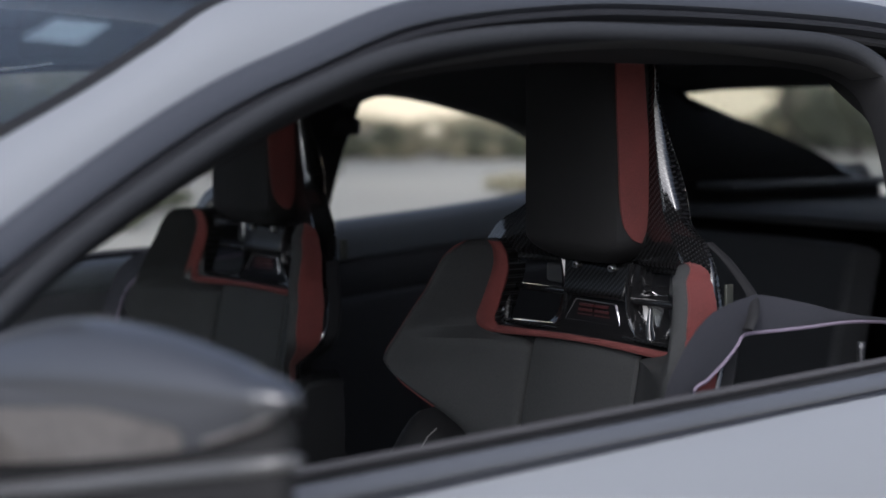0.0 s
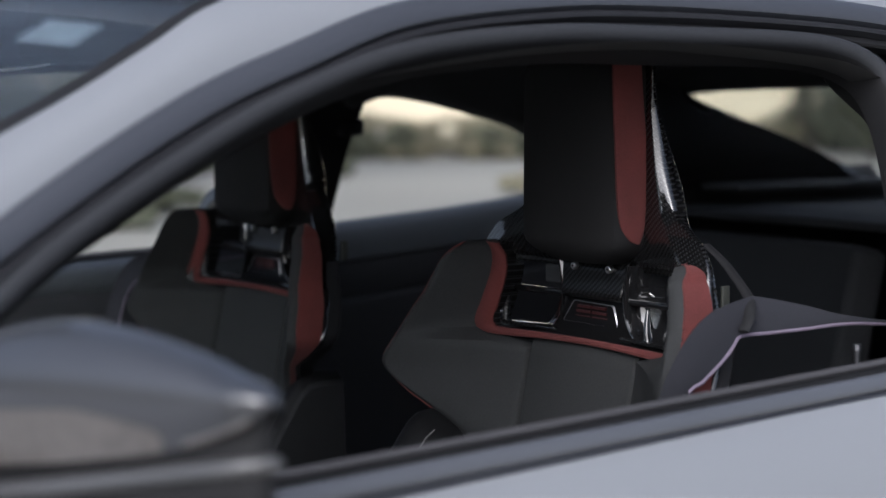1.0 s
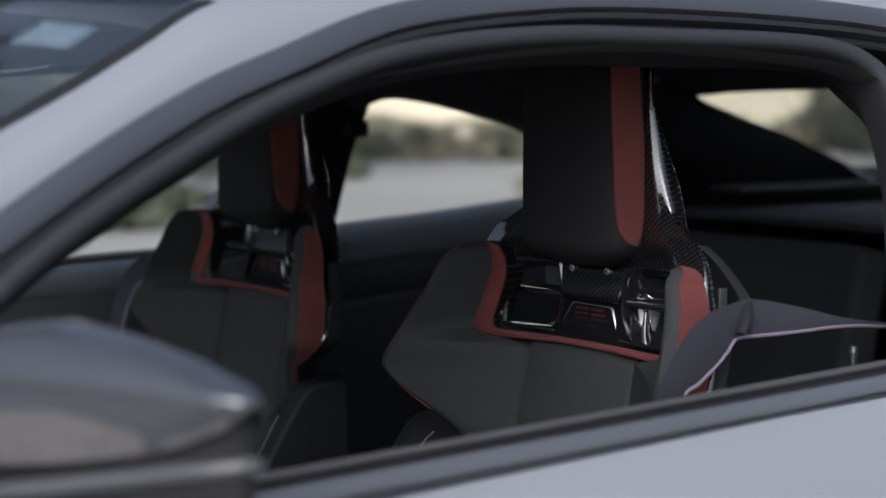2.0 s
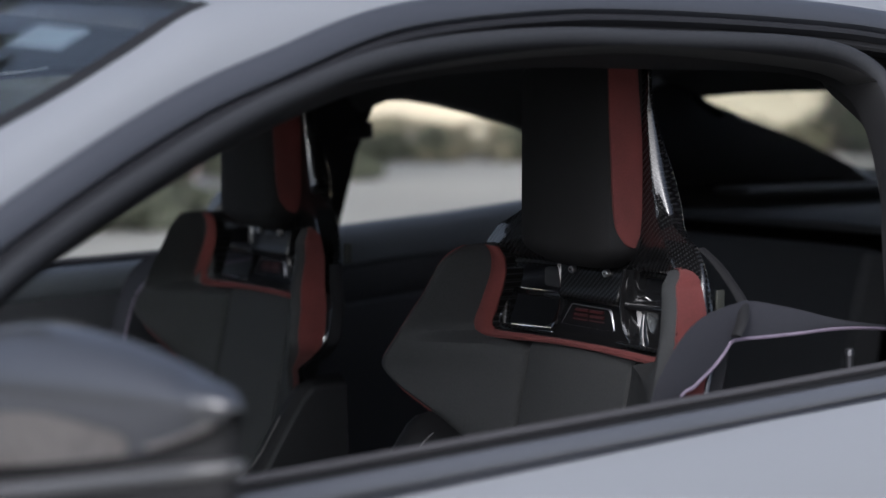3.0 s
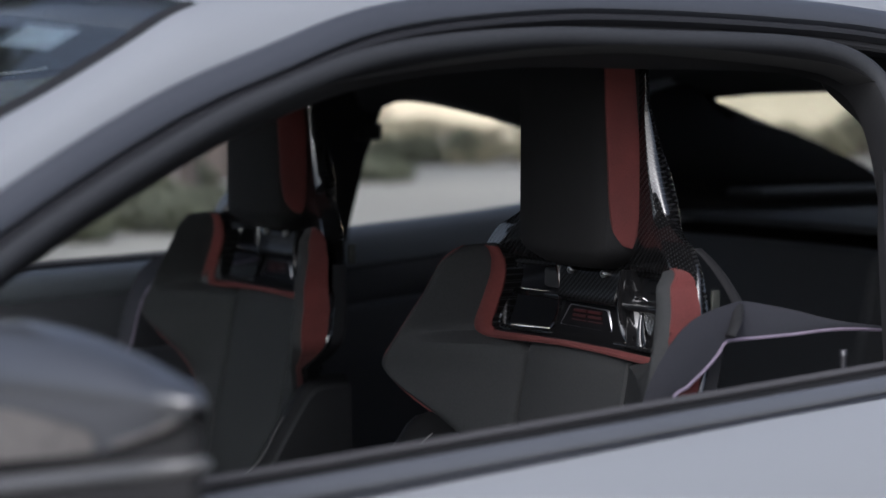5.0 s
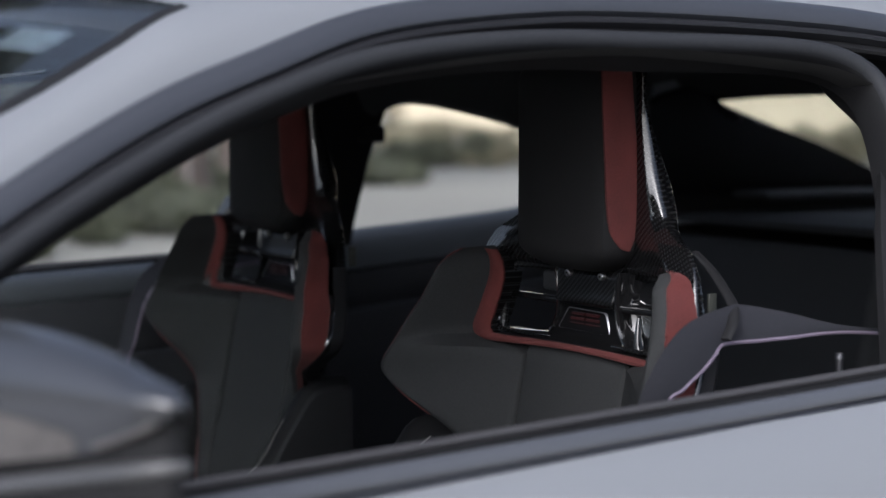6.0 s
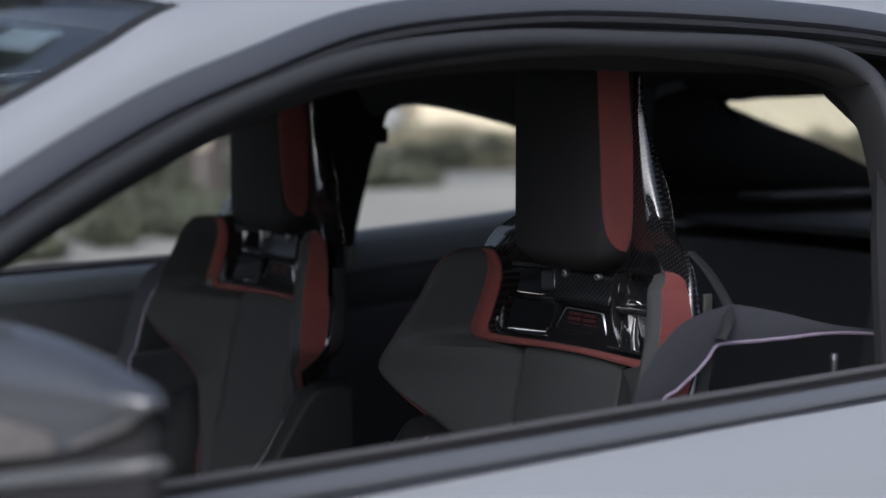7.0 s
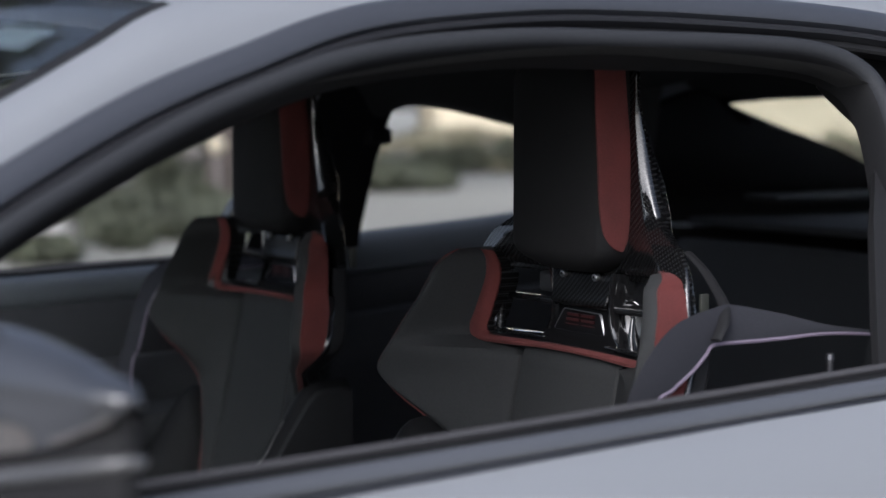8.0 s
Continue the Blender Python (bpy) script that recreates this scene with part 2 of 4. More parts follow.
def flank_row(x):
    w, b, s = body_half(x), belt(x), sill(x)
    prof = [(0.035, s), (0.0, s + (b - s) * 0.3), (0.004, s + (b - s) * 0.55), (0.02, b - 0.11), (0.042, b - 0.055), (0.066, b - 0.022), (0.082, b - 0.006), (0.092, b)]
    return [Vector((x, -(w - d), z)) for d, z in prof]


def flank(x0, x1, steps):
    return thick(sheet([flank_row(x0 + (x1 - x0) * i / steps) for i in range(steps + 1)]), 0.012)


DOOR_FRONT, DOOR_REAR = -1.05, 0.235
for side, mirrored in (("", False), ("", True)):
    turn_over = flip if mirrored else (lambda bm: bm)
    part("front_wing", turn_over(flank(CENTRE - HALF, DOOR_FRONT - 0.004, 40)), PAINT, car)
    part("rear_wing", turn_over(flank(DOOR_REAR + 0.004, CENTRE + HALF, 44)), PAINT, car)
    door = part("door", turn_over(flank(DOOR_FRONT, DOOR_REAR, 26)), PAINT, car, "satin grey door with its window down" if not mirrored else "satin grey door")

    # belt line: a satin strip, a dark slot and the inner wiper lip
    def belt_path(dz, dn):
        return [on_side(x, belt(x) + dz) + OUT * dn for x in (DOOR_FRONT + (DOOR_REAR - DOOR_FRONT) * i / 30 for i in range(31))]

    def strip(points):
        """points: (rise along the window side, outward)"""
        return sheet([[p + Vector((0, 0.527 * a, 0.85 * a)) + OUT * o for a, o in points] for p in belt_path(0, 0)])

    sunk = 0.008 if mirrored else 0.0
    part("belt_trim", turn_over(strip([(0.0015, -0.004), (0.0018, 0.0055), (0.0026, 0.0075), (0.005, 0.0088), (0.011, 0.0098), (0.016, 0.0094), (0.0185, 0.0078), (0.0195, 0.005), (0.0196, -0.006)])), BELTSTRIP, door, "satin grey belt-line strip")
    part("strip_groove", turn_over(strip([(-0.004, 0.0), (-0.002, 0.0045), (-0.0008, 0.005), (0.0, 0.002), (0.003, 0.001)])), TRIM, door)
    part("window_slot", turn_over(strip([(0.012, -0.004 - sunk), (0.031, -0.004 - sunk)])), BLACK, door)
    part("wiper_lip", turn_over(strip([(a, b - sunk) for a, b in ((0.0275, -0.006), (0.028, 0.0), (0.0295, 0.0022), (0.0325, 0.0026), (0.035, 0.0012), (0.036, -0.003), (0.0355, -0.012))])), LIPRUBBER, door, "grey rubber wiper lip")
    rows = []
    for i in range(31):
        x = DOOR_FRONT + (DOOR_REAR - DOOR_FRONT) * i / 30
        z = belt(x) + (0.0145 if mirrored else 0.019)
        rows.append([Vector((x, -a, z + b)) for a, b in ((0.815, -0.002), (0.79, 0.0), (0.768, -0.004), (0.757, -0.011), (0.751, -0.022), (0.748, -0.034), (0.748, -0.043), (0.751, -0.047))])
    part("door_cap", turn_over(sheet(rows)), SOFT, door, "dark blue-grey padded door capping")
    part("door_card", turn_over(sheet([[Vector((r[0].x, -a, r[0].z + 0.002 + b)) for a, b in ((0.750, -0.046), (0.745, -0.052), (0.740, -0.09), (0.730, -0.135), (0.731, -0.139), (0.722, -0.142), (0.716, -0.155), (0.714, -0.21), (0.716, -0.216), (0.700, -0.222), (0.672, -0.232), (0.664, -0.25), (0.668, -0.30), (0.70, -0.36), (0.72, -0.42), (0.735, -0.62))] for r in rows])), CARD, door, "black inner door trim with an armrest ledge")
    part("lock_pin", turn_over(disc((0.02, -0.757, 0.948), (0, 0, 1), 0.0036, 0.026, 12, disc((0.02, -0.757, 0.9625), (0, 0, 1), 0.0048, 0.006, 12, top=0.8))), RIM, door, "small steel lock pin")

    # window frame, swept along the leaning side
    gap = spline([(-1.06, 0, 0.995), (-0.851, 0, 1.112), (-0.684, 0, 1.194), (-0.561, 0, 1.239), (-0.427, 0, 1.28), (-0.252, 0, 1.3005), (-0.1, 0, 1.3045), (0.097, 0, 1.300), (0.242, 0, 1.2905), (0.5, 0, 1.260), (0.75, 0, 1.21), (0.95, 0, 1.14), (1.12, 0, 1.05)], 90)
    seal = spline([(-1.03, 0, 0.985), (-0.86, 0, 1.101), (-0.688, 0, 1.187), (-0.564, 0, 1.236), (-0.432, 0, 1.272), (-0.26, 0, 1.2895), (-0.1, 0, 1.29), (0.06, 0, 1.289), (0.14, 0, 1.283), (0.187, 0, 1.268), (0.211, 0, 1.243), (0.213, 0, 1.205), (0.196, 0, 1.15), (0.155, 0, 1.06), (0.10, 0, 0.945)], 110)

    def swept(path, section):
        pts = [on_side(p.x, p.z) for p in path]
        rows = []
        for i, p in enumerate(pts):
            t = (pts[min(i + 1, len(pts) - 1)] - pts[max(i - 1, 0)]).normalized()
            inward = OUT.cross(t).normalized()
            if inward.z > 0 and i < 60:
                inward = -inward
            if i >= 60 and rows_in and inward.dot(rows_in[-1]) < 0:
                inward = -inward
            rows_in.append(inward)
            rows.append([p + inward * b + OUT * o for b, o in section])
        return sheet(rows)

    rows_in = []
    part("frame_trim", turn_over(swept(gap, [(-0.028, 0.0), (-0.0275, 0.005), (-0.024, 0.008), (-0.015, 0.0095), (-0.006, 0.009), (-0.001, 0.006), (0.0, -0.006)])), TRIM, car, "satin dark window surround")
    rows_in = []
    part("frame_lip", turn_over(swept(gap, [(0.0015, -0.006), (0.002, 0.001), (0.0055, 0.0025), (0.009, 0.001), (0.010, -0.008)])), LIPDARK, car)
    rows_in = []
    part("frame_backing", turn_over(swept(gap, [(-0.004, -0.008), (0.016, -0.010), (0.018, -0.013), (-0.004, -0.05)])), BLACK, car)
    rows_in = []
    part("door_seal", turn_over(swept(seal, [(0.0, -0.012), (0.001, -0.002), (0.005, 0.003), (0.010, 0.0042), (0.014, 0.0028), (0.017, 0.0005), (0.019, -0.003), (0.0195, -0.008)])), RUBBER, car, "round dark grey rubber door seal")
    # The seal's lower part is coloured black for the shade it lies in.
    rows_in = []
    part("seal_shade", turn_over(swept(seal, [(0.0185, -0.004), (0.0205, -0.010), (0.0212, -0.02), (0.0205, -0.035), (0.018, -0.05)])), BLACK, car, "lower inner part of the door seal, coloured black for its shade")

    # painted pillar and roof rail, from the frame trim to the windscreen and the roof skin
    inner = spline([(-1.45, -0.735, 0.93), (-1.1, -0.69, 1.075), (-0.81, -0.63, 1.203), (-0.70, -0.602, 1.257), (-0.605, -0.572, 1.302), (-0.45, -0.545, 1.332), (-0.2, -0.53, 1.35), (0.1, -0.53, 1.352), (0.4, -0.535, 1.335), (0.7, -0.54, 1.29), (1.03, -0.55, 1.235), (1.2, -0.56, 1.18)], 120)
    ix = [v.x for v in inner]

    def inner_at(x):
        return Vector((x, float(np.interp(x, ix, [v.y for v in inner])), float(np.interp(x, ix, [v.z for v in inner]))))

    rows_in = []
    rail = []
    pts = [on_side(p.x, p.z) for p in gap]
    for i, p in enumerate(pts):
        if p.x > 1.0:
            break
        t = (pts[min(i + 1, len(pts) - 1)] - pts[max(i - 1, 0)]).normalized()
        up = -OUT.cross(t)
        up = up if up.z > 0 else -up
        a = p + up * 0.0285 + OUT * 0.003
        b = inner_at(a.x + 0.012)
        mid = (a + b) / 2
        bulge = min(0.02, (b - a).length * 0.16)
        rail.append([a - OUT * 0.006, a, a.lerp(b, 0.25) + OUT * bulge * 0.75, mid + OUT * bulge, a.lerp(b, 0.75) + OUT * bulge * 0.75, b])
    part("roof_pillar", turn_over(sheet(rail)), PAINT, car, "satin grey windscreen pillar and roof rail")

    # pillars seen from inside
    edge = [(0.07, -0.775, 0.95), (0.116, -0.72, 1.084), (0.168, -0.67, 1.134), (0.195, -0.64, 1.158), (0.21, -0.615, 1.182), (0.212, -0.6, 1.199), (0.21, -0.575, 1.218), (0.205, -0.55, 1.24), (0.2, -0.53, 1.27)]
    if not mirrored:
        part("door_pillar", thick(sheet([[(x, y, z), (x + 0.03, y - 0.004, z), (x + 0.14, y - 0.004, z)] for x, y, z in (tuple(v) for v in spline(edge, 24))]), 0.012), BLACK, car)
    else:
        part("door_pillar", turn_over(thick(sheet([[(0.12, -0.775, 0.93), (0.355, -0.775, 0.93)], [(0.13, -0.735, 1.0), (0.343, -0.735, 1.0)], [(0.15, -0.655, 1.12), (0.326, -0.655, 1.12)], [(0.17, -0.61, 1.19), (0.326, -0.61, 1.19)], [(0.18, -0.57, 1.25), (0.33, -0.57, 1.25)]]), 0.006)), BLACK, car)
    if mirrored:
        part("belt_guide", turn_over(box(0.29, -0.64, 1.145, 0.338, -0.61, 1.175, 0.008)), BLACK, car)
    top = curve_of((-1.1, 1.0), (-0.8, 1.13), (-0.5, 1.225), (-0.2, 1.262), (0.1, 1.25), (0.2, 1.226), (0.25, 1.222), (0.3, 1.19), (0.345, 1.207), (0.39, 1.21), (0.48, 1.196), (0.63, 1.16), (0.76, 1.11), (0.86, 1.05))
    part("inner_rail", turn_over(sheet([[Vector((x, -0.635 + 0.1 * max(0, 1.15 - top(x)) * -4, top(x) + 0.008)), Vector((x, -0.6 + 0.1 * max(0, 1.15 - top(x)) * -4, top(x))), Vector((x, -0.575, top(x) + 0.012)), Vector((x, -0.54, max(top(x) + 0.05, 1.25))), Vector((x, -0.5, max(top(x) + 0.07, 1.29)))] for x in (-0.6 + 1.47 * i / 60 for i in range(61))])), LINING, car)
    qbelt = curve_of((0.22, 0.972), (0.38, 0.986), (0.6, 1.001), (0.76, 1.015), (0.95, 1.034))
    part("quarter_trim", turn_over(sheet([[(x, -0.80, qbelt(x) - 0.006), (x, -0.783, qbelt(x)), (x, -0.765, qbelt(x) - 0.006), (x, -0.752, qbelt(x) - 0.02), (x, -0.743, qbelt(x) - 0.045), (x, -0.740, qbelt(x) - 0.066), (x, -0.746, qbelt(x) - 0.072)] for x in (0.22 + 0.73 * i / 20 for i in range(21))])), SOFT, car, "dark padded rear side trim")
    part("quarter_panel", turn_over(sheet([[(x, -0.744, qbelt(x) - 0.070), (x, -0.739, qbelt(x) - 0.077), (x, -0.732, qbelt(x) - 0.13), (x, -0.734, qbelt(x) - 0.135), (x, -0.720, qbelt(x) - 0.139), (x, -0.712, qbelt(x) - 0.155), (x, -0.71, 0.74), (x, -0.70, 0.6), (x, -0.66, 0.3)] for x in (0.22 + 0.73 * i / 20 for i in range(21))])), CARD, car, "black moulded rear side panel")
    lo = spline([(0.95, -0.7, 0.6), (0.95, -0.73, 1.02), (0.86, -0.66, 1.06), (0.78, -0.60, 1.12), (0.9, -0.57, 1.225), (1.03, -0.555, 1.25)], 16)
    hi = spline([(1.75, -0.6, 0.6), (1.62, -0.575, 1.03), (1.51, -0.565, 1.068), (1.344, -0.56, 1.123), (1.2, -0.556, 1.166), (1.03, -0.55, 1.214)], 16)
    part("rear_pillar", turn_over(thick(sheet([[a, a.lerp(b, 0.33), a.lerp(b, 0.66), b] for a, b in zip(lo, hi)]), 0.02)), BLACK, car)
    part("rear_pillar_skin", turn_over(sheet([[a + Vector((0.06, -0.05, 0.0)), a.lerp(b, 0.5) + Vector((0, -0.06, 0.02)), b + Vector((-0.03, -0.03, -0.03))] for a, b in zip(lo[4:11], hi[4:11])])), PAINT, car)
    part("rear_ledge", turn_over(box(1.12, -0.60, 1.028, 1.66, -0.5, 1.042, 0.006)), DARKSOFT, car)

# roof skin and headliner
def roof_grid(drop, x0, x1, front=0.09):
    rows = []
    for i in range(29):
        x = x0 + (x1 - x0) * i / 28
        e = inner_at(x)
        row = []
        for j in range(21):
            s = -1 + 2 * j / 20
            row.append(Vector((x - front * (1 - s * s) * (1 - i / 28), e.y * -s, e.z + 0.042 * (1 - s * s) - drop)))
        rows.append(row)
    return rows


part("roof", sheet(roof_grid(0, -0.605, 1.05)), PAINT, car, "satin grey roof panel")
part("headliner", sheet(roof_grid(0.035, -0.60, 0.82)), LINING, car, "black cloth headliner")
part("rear_header", sheet([[Vector((x, y, z + 0.012 * (1 - (y / 0.56) ** 2))) for x, z in ((1.06, 1.252), (1.05, 1.219), (1.035, 1.217), (1.0, 1.227), (0.9, 1.265), (0.8, 1.30))] for y in (-0.56 + 1.12 * i / 20 for i in range(21))]), LINING, car)


# windscreen
def screen(s, t):
    """A place on the windscreen: s from the roof (0) to the bonnet (1), t across (-1 to 1)."""
    x = -0.605 - 0.815 * s
    e = inner_at(x)
    k = 1 - t * t
    return Vector((x - (0.09 + 0.16 * s) * k, e.y * -t, e.z + 0.03 * k))


part("windscreen", thick(sheet([[screen(i / 20, -1 + 2 * j / 24) for j in range(25)] for i in range(21)]), 0.004), SCREENGLASS, car, "raked clear windscreen")
part("screen_border", sheet([[screen(i / 30, -1) + Vector((0, 0, -0.001)), screen(i / 30, -0.98) + Vector((0, 0, 0.002)), screen(i / 30, -0.972) + Vector((0, 0, 0.001))] for i in range(31)]), BLACK, car)
part("screen_border", sheet([[screen(i / 30, 1) + Vector((0, 0, -0.001)), screen(i / 30, 0.98) + Vector((0, 0, 0.002)), screen(i / 30, 0.972) + Vector((0, 0, 0.001))] for i in range(31)]), BLACK, car)
part("sticker", sheet([[screen(0.067 + 0.043 * i / 4, -0.856 + 0.125 * j / 4) - Vector((0, 0, 0.008)) for j in range(5)] for i in range(5)]), STICKER, car, "pale blue square windscreen sticker")
# Pale bar stands in for a lit lower edge; no mirror body is built.
part("mirror_edge", tube(spline([(-0.656, -0.050, 1.2387), (-0.597, -0.050, 1.2443), (-0.563, -0.050, 1.2477), (-0.536, -0.050, 1.2517)], 16), lambda q: 0.0024 - 0.001 * q, 10), KERB, car, "thin pale bar for the lit lower edge of the interior mirror")
part("rear_window", thick(sheet([[Vector((1.0 + 0.61 * i / 8 + 0.06 * (1 - s * s), 0.555 * s, 1.225 - 0.2 * (i / 8) ** 1.1 + 0.03 * (1 - s * s))) for s in (-1 + 2 * j / 16 for j in range(17))] for i in range(9)]), 0.004), GLASS, car)

# bonnet, boot, bumpers, floor
def lid(x0, x1, crown, steps=20):
    rows = []
    for i in range(steps + 1):
        x = x0 + (x1 - x0) * i / steps
        y, z = body_half(x) - 0.09, belt(x)
        rows.append([Vector((x, y * s, z + crown * (1 - s * s) - 0.002)) for s in (-1 + 2 * j / 20 for j in range(21))])
    return thick(sheet(rows), 0.01)


part("bonnet", lid(CENTRE - HALF, -1.36, 0.05), PAINT, car)
part("boot_lid", lid(1.58, CENTRE + HALF, 0.04), PAINT, car)
for s in (-1, 1):
    rows = [[Vector((x, s * y, z - 0.02 * max(0.0, (x - 1.4) / 0.2))) for y, z in ((0.848, 0.955), (0.82, 0.966), (0.76, 0.978), (0.68, 0.984), (0.585, 0.986))] for x in (0.975 + 0.63 * i / 14 for i in range(15))]
    part("rear_shoulder", thick(sheet(rows), 0.004), PAINT, car)
    rows = []
    for i in range(13):
        x = -1.415 + 0.385 * i / 12
        a, b = Vector((x, s * 0.852, belt(x) - 0.008)), screen((-0.605 - x) / 0.815, s) - Vector((0, 0, 0.006))
        rows.append([a, a.lerp(b, 0.35) + Vector((0, 0, 0.006)), a.lerp(b, 0.7) + Vector((0, 0, 0.005)), b])
    part("front_shoulder", thick(sheet(rows), 0.004), PAINT, car)
part("cowl", box(-1.5, -0.8, 0.82, -1.32, 0.8, 0.9, 0.02), BLACK, car)
for x, back in ((CENTRE - HALF, 0.05), (CENTRE + HALF, -0.05)):
    y, z = body_half(x) - 0.05, belt(x)
    part("bumper", thick(sheet([[Vector((x - math.copysign(0.13, back) * (1 - s * s) * (1 - abs(v - 0.5)), y * s, 0.3 + (z - 0.3) * v)) for s in (-1 + j / 8 for j in range(17))] for v in (i / 8 for i in range(9))]), 0.02), PAINT, car)
part("floor_pan", box(-2.2, -0.78, 0.2, 2.0, 0.78, 0.24, 0.01), CARPET, car)
part("firewall", box(-1.45, -0.76, 0.24, -1.40, 0.76, 0.86), BLACK, car)
part("rear_bulkhead", box(1.62, -0.72, 0.24, 1.68, 0.72, 0.98), BLACK, car)
part("parcel_shelf", box(1.0, -0.62, 0.985, 1.64, 0.62, 1.0, 0.004), DARKSOFT, car)
part("tunnel", box(-1.2, -0.13, 0.24, 0.6, 0.13, 0.5, 0.04), BLACK, car)
part("dashboard", sheet([[Vector((x, y, z)) for x, z in ((-0.98, 0.5), (-0.86, 0.62), (-0.84, 0.78), (-0.9, 0.87), (-1.05, 0.9), (-1.38, 0.9))] for y in (-0.72 + 1.44 * i / 12 for i in range(13))]), SOFT, car)
for x0, x1, y0, y1, z0, z1 in ((0.62, 1.02, -0.62, -0.04, 0.3, 0.5), (0.62, 1.02, 0.04, 0.62, 0.3, 0.5)):
    part("rear_cushion", box(x0, y0, z0, x1, y1, z1, 0.05), DARKSOFT, car)
    rows = [[Vector((0.93 + 0.12 * v + 0.03 * abs(s) ** 3 * -1, (y0 + y1) / 2 + (y1 - y0) / 2 * s, 0.45 + 0.5 * v)) for s in (-1 + j / 6 for j in range(13))] for v in (i / 10 for i in range(11))]
    part("rear_backrest", thick(sheet(rows), 0.07), DARKSOFT, car, bevel=0.015)

# wheels
for x in (FRONT_AXLE, REAR_AXLE):
    for s in (-1, 1):
        rows = []
        for i in range(37):
            a = 2 * math.pi * i / 36
            rows.append([Vector((x + r * math.cos(a), s * y, WHEEL + r * math.sin(a))) for y, r in ((0.66, 0.23), (0.655, 0.31), (0.68, 0.331), (0.72, 0.335), (0.86, 0.335), (0.895, 0.33), (0.91, 0.31), (0.905, 0.245), (0.88, 0.235))])
        wheel = part("wheel", sheet(rows), TYRE, car, "black tyre")
        bm = disc((x, s * 0.80, WHEEL), (0, s, 0), 0.24, 0.02, 36)
        for k in range(10):
            a = 2 * math.pi * k / 10
            d = Vector((math.cos(a), 0, math.sin(a)))
            tube([Vector((x, s * 0.885, WHEEL)) + d * 0.03, Vector((x, s * 0.89, WHEEL)) + d * 0.24], 0.014, 6, bm=bm)
        disc((x, s * 0.87, WHEEL), (0, s, 0), 0.05, 0.05, 20, bm)
        part("rim", bm, RIM, wheel, "dark alloy rim")
        part("wheel_arch", box(x - 0.36, min(s * 0.6, s * 0.64), 0.24, x + 0.36, max(s * 0.6, s * 0.64), 0.7, 0.02), BLACK, car)


def clamp(v):
    return max(0.0, min(1.0, v))


# door mirrors: a domed cap with an indicator lens below its crease, a grey lip and a black lower shell
mirror_top = curve_of((-0.15, 1.034), (0.055, 1.055), (0.162, 1.064), (0.266, 1.0705), (0.367, 1.0738), (0.464, 1.0745), (0.651, 1.0704), (0.827, 1.0613), (0.911, 1.0548), (0.977, 1.0505), (1.06, 1.047))
mirror_crease = curve_of((-0.15, 1.0125), (0.24, 1.020), (0.43, 1.0255), (0.8, 1.0355), (0.92, 1.0385), (1.06, 1.040))
mirror_low = curve_of((-0.15, 0.962), (0.25, 0.976), (0.53, 0.988), (0.79, 1.002), (0.85, 1.0065), (0.92, 1.0135), (0.98, 1.021), (1.06, 1.030))
LENS_END = 0.81


def mirror_section(u):
    """Points (x, z) round the cap: front foot, crease, crown, rear foot."""
    cx, fore, aft = -0.925 + 0.066 * u, 0.050 - 0.028 * u * u, 0.036 - 0.026 * u
    top, crease, low = mirror_top(u), mirror_crease(u), mirror_low(u)
    ring = [(cx - fore * 0.80, low), (cx - fore * 0.87, low + 0.25 * (crease - low)), (cx - fore * 0.95, low + 0.6 * (crease - low)), (cx - fore, crease - 0.0025), (cx - fore * 0.995, crease + 0.0015)]
    for a in (math.pi / 2 * n / 11 for n in range(1, 12)):
        ring.append((cx - fore * math.cos(a) ** 0.9, crease + (top - crease) * math.sin(a) ** 0.95))
    for b in (math.pi / 2 * n / 5 for n in range(1, 6)):
        ring.append((cx + aft * math.sin(b), top - 0.6 * (top - low) * (1 - math.cos(b))))
    ring.append((cx + aft * 0.96, low))
    shrink = max(0.0, 1 - max(0.0, (u - 0.97) / 0.08) ** 2) ** 0.5
    mid = (cx - 0.006, 0.52 * top + 0.48 * low)
    return [(mid[0] + (x - mid[0]) * shrink, mid[1] + (z - mid[1]) * shrink) for x, z in ring]


